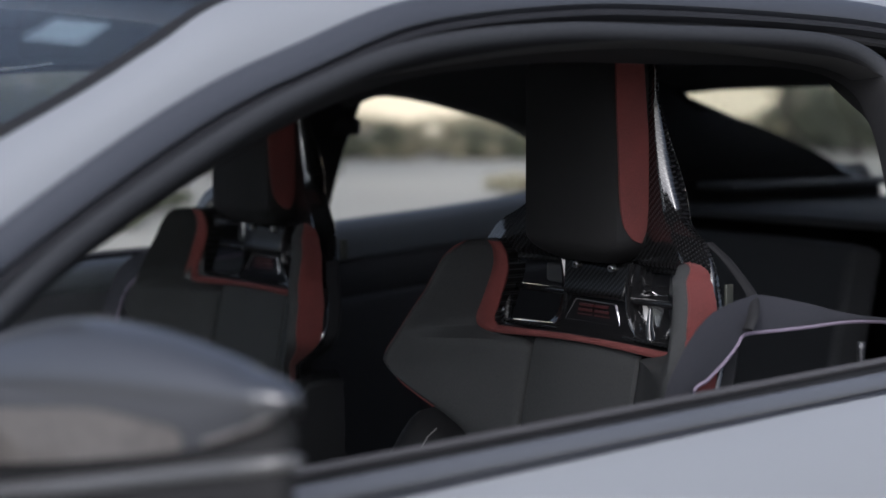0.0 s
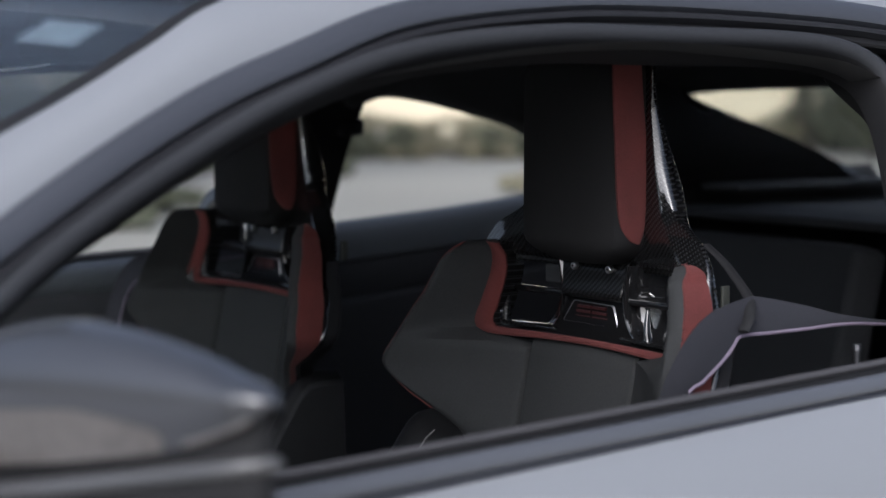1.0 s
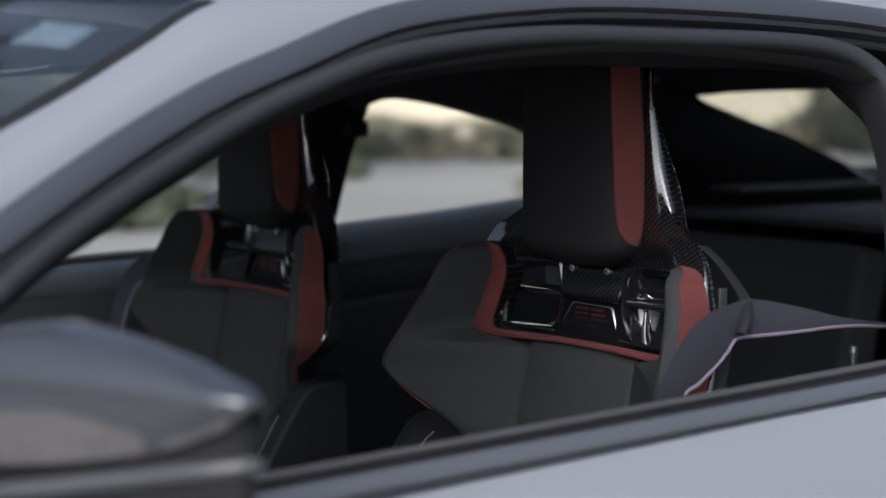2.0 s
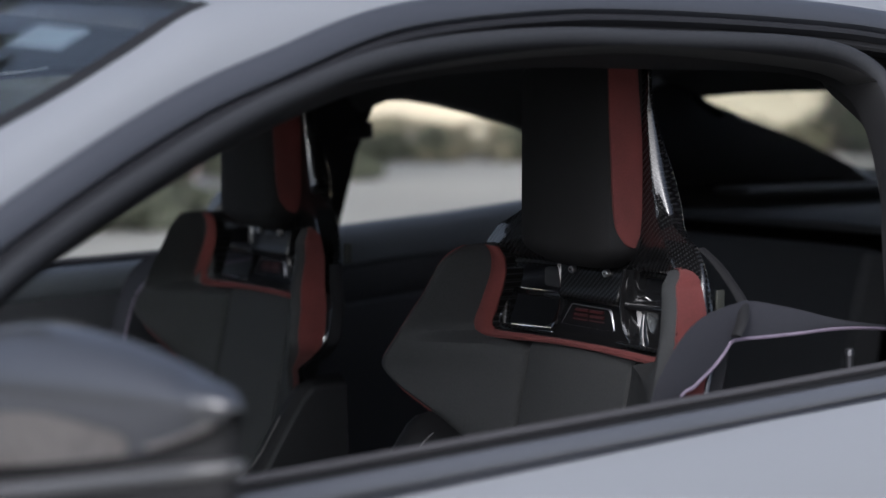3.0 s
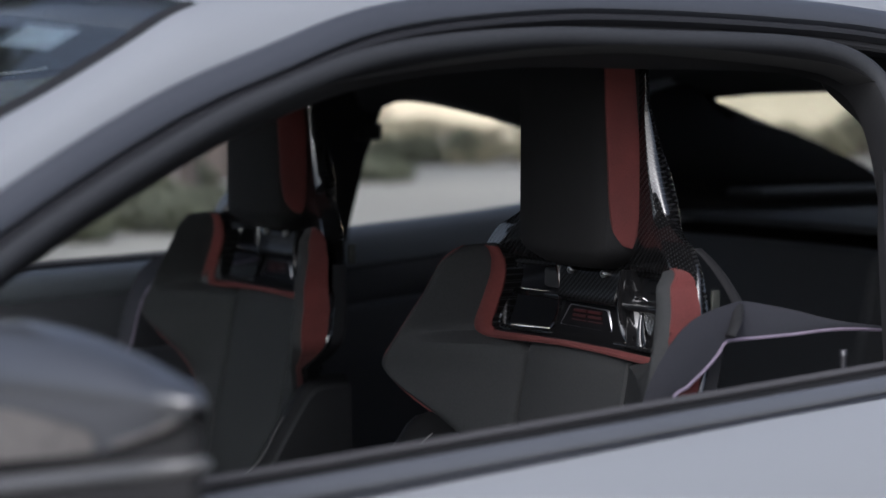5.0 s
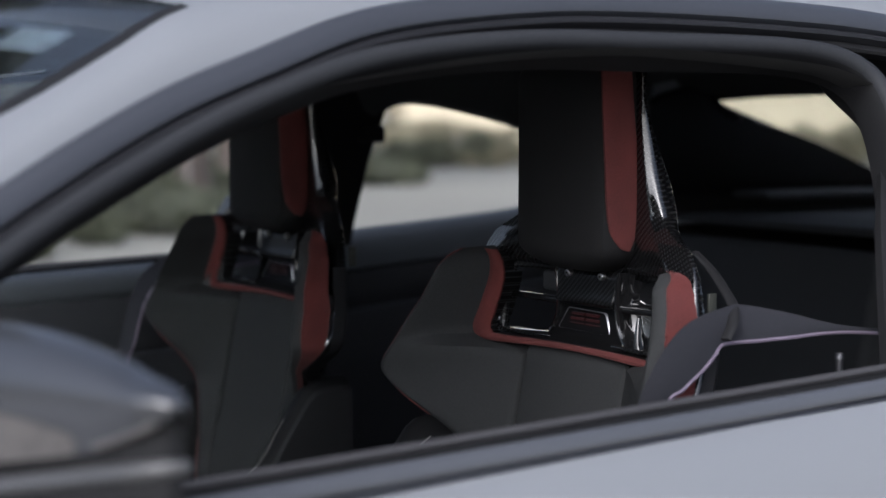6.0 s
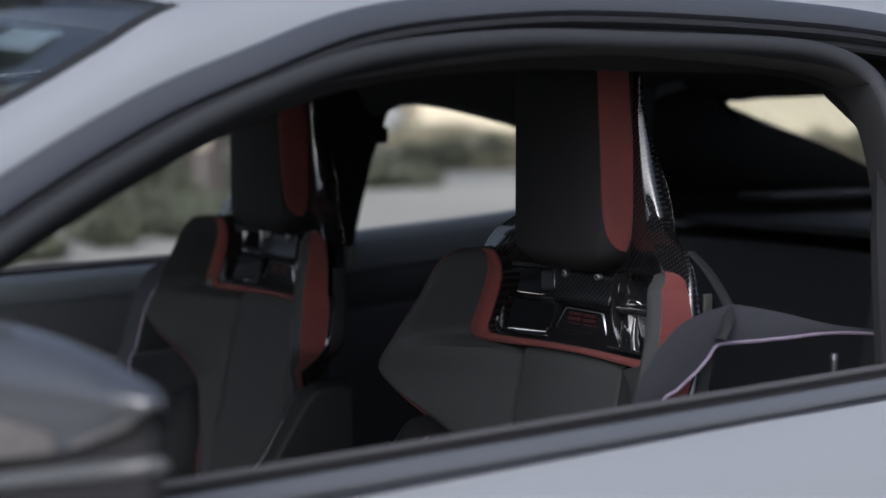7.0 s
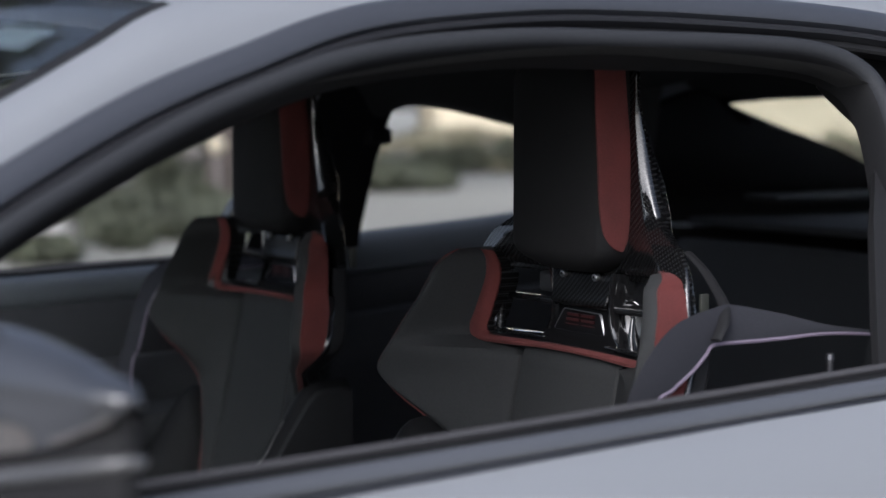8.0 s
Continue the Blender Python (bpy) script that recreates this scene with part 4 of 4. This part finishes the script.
    inner_line = [(-0.024, 0.162, 1.0345), (-0.022, 0.151, 1.022), (-0.022, 0.148, 0.998), (-0.027, 0.157, 0.962), (-0.031, 0.162, 0.942), (-0.031, 0.158, 0.9335), (-0.030, 0.142, 0.9318), (-0.028, 0.06, 0.9335), (-0.028, 0.0, 0.934)]
    a = spline(outer + [(x, -y, z) for x, y, z in reversed(outer[:-1])], 120)
    b = spline(inner_line + [(x, -y, z) for x, y, z in reversed(inner_line[:-1])], 120)
    rows = [[p + Vector((0.006, 0, 0)), p - Vector((0.0005, 0, 0)), p.lerp(q, 0.14) - Vector((0.0022, 0, 0)), p.lerp(q, 0.5) - Vector((0.0032, 0, 0)), p.lerp(q, 0.86) - Vector((0.0014, 0, 0)), q + Vector((0.001, 0, 0)), q + Vector((0.004, 0, 0))] for p, q in zip(a, b)]
    for row in rows:
        for p in row:
            p.x += 0.004
    part("opening_border", sheet(rows[:-6]), RED, seat, "red suede border")
    part("opening_wall", sheet([[q + Vector((0.006, 0, 0)), q + Vector((0.018, 0, 0)), q + Vector((0.034, 0, 0))] for q in b[:-6]]), DULLCARBON, seat, "dark carbon wall of the opening")

    # head pad: rounded block with red sides
    side_front = curve_of((1.048, -0.011), (1.0505, -0.018), (1.0534, -0.0235), (1.0654, -0.034), (1.0783, -0.038), (1.1038, -0.0415), (1.1354, -0.0433), (1.167, -0.0452), (1.2, -0.0472), (1.27, -0.05))
    side_rear = curve_of((1.048, -0.0095), (1.0495, -0.0075), (1.0576, -0.003), (1.0702, 0.0015), (1.083, 0.0042), (1.1022, 0.0049), (1.1343, 0.0036), (1.166, 0.0015), (1.2, -0.0024), (1.27, -0.009))
    rows = []
    for i in range(41):
        z = 1.0225 + 0.252 * (1 - math.cos(math.pi * i / 40)) / 2
        d = min(z - 1.0215, 1.2755 - z)
        k = 1 - max(0, 1 - d / 0.035) ** 2.2
        hw, front = 0.046 + 0.039 * k, -0.020 - 0.027 * (1 - max(0, 1 - d / 0.03) ** 2)
        r = 0.014
        row = [Vector((0.006, hw - 0.004, z)), Vector((0.0, hw, z)), Vector((front + r, hw, z)), Vector((front + r * 0.3, hw - r * 0.3, z)), Vector((front, hw - r, z))]
        row += [Vector((front - 0.003 * (1 - (v / 0.8) ** 2), hw * v, z)) for v in (0.6, 0.3, 0, -0.3, -0.6)]
        row += [Vector((p.x, -p.y, p.z)) for p in reversed(row[:5])]
        rows.append(row)
    pad = part("head_pad", sheet(rows, caps=True), SUEDE, seat, "tall black suede head pad")
    for s in (-1, 1):
        rows = []
        for i in range(33):
            z = 1.0488 + 0.217 * (i / 32) ** 1.9
            x0, x1 = side_front(z) + (0.02 if s > 0 else 0.0), side_rear(z)
            x1 = max(x1, x0 + 0.002)
            rows.append([Vector((x0 + (x1 - x0) * t, s * v, z)) for t, v in ((0, 0.0825), (0, 0.0852), (0.06, 0.0862), (0.2, 0.0868), (0.8, 0.0868), (0.94, 0.0862), (1, 0.0852), (1, 0.0825))])
        part("pad_side", sheet(rows, caps=True), RED, pad, "red suede side of the head pad")

    # hip bolsters, cushion, plinth
    ridge = curve_of((-0.56, 0.575), (-0.4, 0.615), (-0.25, 0.66), (-0.156, 0.705), (-0.112, 0.765), (-0.075, 0.818), (-0.055, 0.828), (-0.02, 0.829), (0.02, 0.826), (0.06, 0.815), (0.09, 0.79))
    for s in (-1, 1):
        rows, outer, pipe = [], [], []
        for i in range(41):
            x = -0.56 + 0.55 * i / 40
            z = ridge(x + (hip[0] if s > 0 else 0.0)) - (hip[1] if s > 0 else 0.0) - 0.5 * max(0.0, x) 
            rows.append([Vector((x, s * v, q)) for v, q in ((0.12, 0.5), (0.14, z - 0.085), (0.172, z - 0.022), (0.194, z - 0.004), (0.203, z), (0.212, z - 0.003), (0.220, z - 0.012))])
            outer.append([Vector((x, s * v, q)) for v, q in ((0.219, z - 0.012), (0.226, z - 0.018), (0.229, z - 0.06), (0.229, 0.5), (0.222, 0.36))])
            pipe.append(Vector((x, s * 0.203, z + 0.001)) if s < 0 else Vector((x, 0.174, z - 0.019)))
        bolster = part("hip_bolster", sheet(rows), HIPLEATHER, seat, "dark leather hip bolster")
        part("hip_shell", sheet(outer), BLACK, bolster, "black plastic side shell")
        if s > 0 and hip[1] > 0:
            continue
        part("stitching", tube(pipe[3:34], 0.0010 if s < 0 else 0.0008, 6), STITCH, bolster, "pale stitched seam")
    rows = [[Vector((-0.57 + 0.55 * i / 16, v * 0.15, 0.53 - 0.035 * i / 16 + 0.012 * v * v - 0.05 * max(0, 1 - i / 3) ** 2)) for v in (-1 + j / 5 for j in range(11))] for i in range(17)]
    part("seat_cushion", thick(sheet(rows), 0.08), LEATHER, seat, bevel=0.01)
    part("plinth", box(-0.55, -0.2, 0.30, -0.02, 0.2, 0.42, 0.02), BLACK, seat)
    for s in (-1, 1):
        part("rail", box(-0.58, s * 0.19 - 0.02, SEAT_FLOOR, 0.05, s * 0.19 + 0.02, 0.31, 0.006), BLACK, seat)
        part("tag", box(-0.007, s * 0.2155 - 0.002, 0.984, 0.004, s * 0.2155 + 0.002, 1.012, 0.001), LABEL, seat, "small pale green tag")
    return seat


make_seat((0.0, 0.0), (0.045, 0.0), 0.032, 1).location.y = -0.375
make_seat((-0.012, 0.044), (0.0, 0.06), 0.019, 0).location.y = 0.375


def make_belt(s):
    """s: -1 on the driver's side, 1 on the other."""
    b = thing("seat_belt", (0.2, s * 0.68, 0.24), "grey woven seat belt with a lilac edge, unbuckled beside the seat", "seat belt", "front seat belts")
    if s < 0:
        upper = spline([(0.24, -0.675, 0.962), (0.122, -0.665, 0.977), (0.046, -0.655, 0.995), (-0.01, -0.646, 1.006), (-0.034, -0.648, 1.005), (-0.066, -0.652, 1.0), (-0.094, -0.656, 0.992), (-0.121, -0.66, 0.975), (-0.144, -0.66, 0.947), (-0.155, -0.652, 0.91), (-0.16, -0.63, 0.8), (-0.15, -0.60, 0.5)], 60)
        lower = spline([(0.24, -0.677, 0.958), (0.12, -0.668, 0.970), (0.042, -0.662, 0.969), (-0.003, -0.656, 0.968), (-0.028, -0.654, 0.968), (-0.047, -0.656, 0.9665), (-0.060, -0.660, 0.957), (-0.078, -0.662, 0.9435), (-0.105, -0.664, 0.927), (-0.126, -0.66, 0.907), (-0.13, -0.635, 0.8), (-0.11, -0.61, 0.5)], 60)
    else:
        upper = spline([(0.24, -0.69, 0.962), (0.1, -0.68, 0.972), (-0.03, -0.682, 0.962), (-0.08, -0.682, 0.942), (-0.106, -0.682, 0.9), (-0.128, -0.682, 0.825), (-0.143, -0.682, 0.775), (-0.17, -0.67, 0.5)], 60)
        lower = spline([(0.24, -0.692, 0.958), (0.1, -0.66, 0.945), (-0.01, -0.655, 0.938), (-0.06, -0.658, 0.925), (-0.09, -0.66, 0.896), (-0.112, -0.66, 0.823), (-0.127, -0.66, 0.773), (-0.15, -0.65, 0.5)], 60)
    rows = [[a.lerp(c, t) + Vector((0, -0.002 * math.sin(math.pi * t), 0)) for t in (0, 0.08, 0.25, 0.5, 0.75, 0.92, 1)] for a, c in zip(upper, lower)]
    bm = thick(sheet(rows), 0.0014)
    part("webbing", bm if s < 0 else flip(bm), WEBBING, b)
    bm = tube(lower, 0.0021, 6)
    part("webbing_edge", bm if s < 0 else flip(bm), WEBEDGE, b, "lilac woven edge")
    if s < 0:
        loop = spline([(0.014, -0.545, 1.052), (0.010, -0.575, 1.037), (-0.002, -0.609, 1.020), (-0.017, -0.640, 1.005), (-0.035, -0.660, 0.990), (-0.051, -0.667, 0.974)], 40)
        bm = tube(loop, 0.006, 10, 0.4)
        part("guide_loop", bm, BLACK, b, "black strap that guides the belt")
    bm = tube([(0.24, -0.68, 0.24), (0.24, -0.68, 0.98)], 0.012, 8)
    part("reel", bm if s < 0 else flip(bm), BLACK, b)
    return b


make_belt(-1)
make_belt(1)

# ---- ground and surroundings ----
def leaf_cloud(lumps, count, size, seed):
    """Many small bent leaves scattered through round lumps (x, y, z, radius across, radius up)."""
    rng = np.random.default_rng(seed)
    verts, faces = [], []
    weights = np.array([l[3] ** 2 * l[4] for l in lumps])
    for k in rng.choice(len(lumps), count, p=weights / weights.sum()):
        x, y, z, r, h = lumps[k]
        d = rng.normal(size=3)
        d /= np.linalg.norm(d)
        d *= rng.uniform(0.45, 1.08) ** 0.5
        c = np.array((x + d[0] * r, y + d[1] * r, max(z + d[2] * h, 0.03)))
        a, b = rng.normal(size=3), rng.normal(size=3)
        a /= np.linalg.norm(a)
        b -= a * (a @ b)
        b /= np.linalg.norm(b)
        s = size * rng.uniform(0.6, 1.3)
        i = len(verts)
        verts += [c - a * s, c + b * s * 0.45, c + a * s, c - b * s * 0.45]
        faces.append((i, i + 1, i + 2, i + 3))
    return verts, faces


def leafy(name, data, material, parent):
    me = bpy.data.meshes.new(name)
    root = parent.location
    me.from_pydata([(v[0] - root.x, v[1] - root.y, v[2] - root.z) for v in data[0]], [], data[1])
    me.materials.append(material)
    ob = new(name, me)
    ob.parent = parent
    return ob


def make_bush(x, y, wide, high, seed, material, label):
    rng = random.Random(seed)
    b = thing("bush", (x, y, 0), label, "bush")
    lumps = [(x + rng.uniform(-0.5, 0.5) * wide, y + rng.uniform(-0.4, 0.4) * wide, high * rng.uniform(0.35, 0.7), wide * rng.uniform(0.2, 0.36), high * rng.uniform(0.25, 0.42)) for _ in range(9)]
    leafy("foliage", leaf_cloud(lumps, 1500, 0.055 + 0.02 * wide, seed), material, b)
    bm = bmesh.new()
    for l in lumps:
        tube(spline([(x, y, 0), ((x + l[0]) / 2 + 0.05, (y + l[1]) / 2, l[2] * 0.5), (l[0], l[1], l[2])], 6), lambda s: 0.025 * (1 - 0.7 * s), 5, bm=bm)
    part("stem", bm, BARK, b)
    return b


def make_tree(x, y, high, spread, seed, label):
    rng = random.Random(seed)
    t = thing("tree", (x, y, 0), label, "tree")
    bm = bmesh.new()
    top = Vector((x + rng.uniform(-0.5, 0.5), y + rng.uniform(-0.5, 0.5), high * 0.75))
    tube(spline([(x, y, 0), (x + rng.uniform(-0.1, 0.1), y, high * 0.3), tuple(top)], 14), lambda s: 0.2 * (1 - 0.75 * s) + 0.08 * max(0, 0.1 - s) * 10, 10, bm=bm)
    part("trunk", bm, BARK, t)
    lumps = []
    bm = bmesh.new()
    for k in range(11):
        a, e = k * 2.4 + rng.uniform(-0.4, 0.4), rng.uniform(0.3, 0.95)
        base = Vector((x, y, high * rng.uniform(0.42, 0.65)))
        tip = Vector((x + math.cos(a) * spread * e, y + math.sin(a) * spread * e, high * rng.uniform(0.62, 0.95)))
        tube(spline([tuple(base), tuple(base.lerp(tip, 0.5) + Vector((0, 0, 0.3))), tuple(tip)], 7), lambda s: 0.07 * (1 - 0.8 * s), 6, bm=bm)
        lumps.append((tip.x, tip.y, tip.z, spread * rng.uniform(0.25, 0.42), high * rng.uniform(0.08, 0.14)))
    lumps.append((x, y, high * 0.9, spread * 0.4, high * 0.12))
    part("limb", bm, BARK, t)
    leafy("crown", leaf_cloud(lumps, 5200, 0.16, seed), LEAF, t)
    return t


ground = part("ground", sheet([[(-400 + 800 * i / 8, -400 + 800 * j / 8, 0) for i in range(9)] for j in range(9)]), ASPHALT)
tagged(ground, "pale grey dry concrete yard round the parked car", "ground", kind="structure")


def planting_bed(points, label):
    """A low kerbed bed: points run round its edge."""
    bm = bmesh.new()
    top = [bm.verts.new((x, y, 0.10)) for x, y in points]
    bm.faces.new(top)
    r = bmesh.ops.extrude_face_region(bm, geom=bm.faces[:])
    bmesh.ops.translate(bm, verts=[v for v in r["geom"] if isinstance(v, bmesh.types.BMVert)], vec=(0, 0, -0.1))
    bed = part("planting_bed", bm, SOIL, smooth=False)
    tagged(bed, label, "planting bed", kind="structure")
    ring = [Vector((x, y, 0)) for x, y in points]
    mid = sum(ring, Vector()) / len(ring)
    rows = []
    for p in ring + ring[:1]:
        out = (p - mid).normalized() * 0.15
        rows.append([p, p + Vector((0, 0, 0.14)), p + out + Vector((0, 0, 0.14)), p + out])
    part("kerb", sheet(rows, closed=True), KERB, bed, "pale stone kerb", smooth=False)
    return bed


planting_bed([(2.6, 15.6), (5.0, 14.2), (7.2, 15.3), (9.8, 19.2), (13.6, 21.0), (13.2, 23.4), (8.0, 22.0), (3.0, 19.5)], "kerbed bed of dry soil with green bushes")
planting_bed([(16.0, 25.6), (19.6, 22.6), (21.0, 23.0), (26.0, 29.6), (22.0, 30.4), (16.5, 30.6)], "long kerbed bed of dry soil by the far road edge")
planting_bed([(23.6, 21.4), (26.0, 19.8), (31.0, 19.6), (32.0, 22.4), (26.0, 23.2)], "kerbed bed of dry soil with dense bushes")
DARK_BUSH, DRY_BUSH = "rounded dark green bush in a kerbed planting bed", "low straw-coloured dry shrub in a kerbed planting bed"
for i, (x, y, wide, high, mat) in enumerate([
        (3.6, 16.6, 1.3, 0.36, LEAF), (4.3, 15.3, 0.8, 0.26, LEAF), (5.7, 15.4, 0.8, 0.26, LEAF), (6.6, 16.4, 1.2, 0.36, LEAF), (5.2, 17.2, 1.4, 0.4, PALELEAF),
        (8.1, 18.4, 1.2, 0.36, LEAF), (9.4, 19.8, 1.4, 0.45, LEAF), (11.0, 20.8, 1.5, 0.5, LEAF), (12.6, 21.4, 1.4, 0.46, LEAF),
        (18.2, 28.0, 1.2, 0.4, PALELEAF), (21.0, 27.4, 1.3, 0.45, PALELEAF), (23.2, 27.8, 1.2, 0.4, LEAF), (25.4, 21.6, 2.4, 1.3, LEAF), (27.4, 21.2, 2.6, 1.5, LEAF), (29.6, 21.0, 2.2, 1.2, PALELEAF)]):
    make_bush(x, y, wide, high, 11 + i, mat, DARK_BUSH if mat == LEAF else DRY_BUSH)
for i, (x, y, wide, high) in enumerate([(19.6, 36.0, 2.2, 0.65), (22.0, 36.5, 2.0, 0.4), (24.6, 37.0, 2.2, 0.7), (26.6, 36.2, 1.6, 0.5), (29.0, 36.6, 2.2, 0.65), (22.9, 21.6, 1.2, 0.95)]):
    make_bush(x, y, wide, high, 51 + i, PALELEAF, "greyish olive dry shrub in front of the pale buildings")
for i, (x, y, high, spread) in enumerate([(8.06, 17.2, 11.0, 3.2), (9.65, 19.3, 12.0, 3.4), (3.4, 18.6, 10.0, 3.0), (12.0, 22.6, 11.0, 3.3), (24.3, 21.7, 9.0, 3.0)]):
    make_tree(x, y, high, spread, 31 + i, "tall leafy street tree with a grey-brown trunk in a planting bed")


def make_bollard(x, y, high, wide, label):
    """A post lamp: a base, a pale body and a domed cap."""
    b = thing("bollard_lamp", (x, y, 0), label, "bollard")
    part("base", disc((x, y, 0.03), (0, 0, 1), wide * 0.62, 0.06, 20), KERB, b)
    part("post", disc((x, y, 0.03 + (high - wide) / 2), (0, 0, 1), wide * 0.16, high - wide, 20), ROOFTILE, b)
    rows = [[Vector((x + wide / 2 * math.cos(e) * math.cos(a), y + wide / 2 * math.cos(e) * math.sin(a), high - wide / 2 + wide / 2 * math.sin(e))) for a in (2 * math.pi * k / 18 for k in range(19))] for e in (-1.5 + 3.0 * i / 10 for i in range(11))]
    part("globe", sheet(rows), CREAM, b, "pale round lamp globe")
    return b


for i, (x, y, wide, high) in enumerate([(4.65, 12.2, 0.5, 0.3), (3.67, 11.3, 0.45, 0.26), (5.7, 14.0, 1.0, 0.33), (5.9, 12.9, 0.8, 0.3), (6.9, 14.4, 0.9, 0.3)]):
    make_bush(x, y, wide, high, 81 + i, LEAF, "small grey-green shrub growing at the yard's edge")
make_bush(13.0, 15.0, 1.1, 0.24, 71, PALELEAF, "low straw-coloured dry shrub on the pale concrete")
make_tree(-1.6, 9.4, 9.5, 3.0, 41, "tall leafy street tree beside the pale concrete yard")
make_bollard(7.74, 16.7, 0.86, 0.2, "pale round-headed bollard lamp beside the bushes")
make_bollard(18.0, 24.3, 0.62, 0.36, "pale cream bollard lamp by the far kerb")
for i, (x, y) in enumerate([(4.6, 26.4), (6.6, 26.0), (8.5, 26.6), (10.4, 26.1), (12.3, 26.7)]):
    make_bush(x, y, 2.3, 1.35, 101 + i, LEAF, "dense dark green hedge bush at the far edge of the yard")
for i, (x, y, wide, high) in enumerate([(24.8, 20.4, 2.6, 2.0), (26.8, 19.9, 2.6, 2.2), (29.0, 19.8, 2.6, 2.1), (12.3, 20.1, 1.0, 0.34), (11.3, 19.8, 1.0, 0.34)]):
    make_bush(x, y, wide, high, 121 + i, LEAF, DARK_BUSH)
for i, (x, y, wide, high, mat) in enumerate([
        (16.2, 25.1, 0.9, 0.50, LEAF), (16.6, 24.8, 0.8, 0.52, LEAF), (16.9, 24.6, 0.7, 0.42, PALELEAF), (17.1, 24.4, 0.6, 0.62, LEAF), (17.4, 24.2, 0.6, 0.40, PALELEAF),
        (17.9, 23.9, 0.8, 0.50, PALELEAF), (18.1, 23.7, 0.7, 0.45, PALELEAF), (18.3, 23.5, 0.7, 0.60, LEAF), (18.7, 23.3, 0.9, 0.50, PALELEAF), (18.9, 23.1, 0.7, 0.50, LEAF)]):
    make_bush(x, y, wide, high, 141 + i, mat, DARK_BUSH if mat == LEAF else DRY_BUSH)
for i, (x, y, wide, high) in enumerate([(13.4, 33.0, 3.0, 2.3), (15.6, 33.4, 2.8, 1.9), (11.4, 32.4, 2.6, 2.6)]):
    make_bush(x, y, wide, high, 161 + i, LEAF, "tall loose green shrub before the pale grey building")
make_bush(7.05, 16.75, 0.42, 0.95, 91, LEAF, "narrow dark upright shrub in a kerbed planting bed")


def make_house(x0, y0, x1, y1, high, label, storeys, bays, wall_material=None):
    """A rendered block with its long front from (x0, y0) to (x1, y1), windows set into it, and a shallow roof."""
    along = Vector((x1 - x0, y1 - y0, 0))
    length = along.length
    turn = math.atan2(along.y, along.x)
    h = thing("house", (x0, y0, 0), label, "building")
    h.rotation_euler = (0, 0, turn)

    def put(name, bm, mat, parent=None, lab=""):
        bmesh.ops.translate(bm, verts=bm.verts, vec=h.location)
        return part(name, bm, mat, parent or h, lab, smooth=False)

    put("wall", box(0, 0, 0, length, 9, high), wall_material or CREAM)
    put("roof", box(-0.4, -0.5, high, length + 0.4, 9.5, high + 0.35, 0.05), ROOFTILE)
    for s in range(storeys):
        for b in range(bays):
            x = length * (b + 0.5) / bays
            z = 1.9 + s * 3.0
            w = put("window", box(x - 0.65, -0.03, z, x + 0.65, 0.02, z + 1.4), PALEWALL)
            put("pane", box(x - 0.57, -0.045, z + 0.08, x + 0.57, -0.032, z + 1.32), GLOSS, w, "dark window pane")
            put("sill", box(x - 0.75, -0.12, z - 0.1, x + 0.75, 0.0, z), KERB, w)
    return h


make_house(35.5, 55.6, 66, 40, 9.0, "long cream-rendered two-storey building with a grey roof", 2, 9)
make_house(20.5, 66, 34.5, 58.8, 7.5, "pale grey two-storey building beside the cream one", 2, 4, PALEWALL)
make_house(4, 40, 20, 36, 6.5, "pale grey two-storey building behind the trees", 2, 5, PALEWALL)
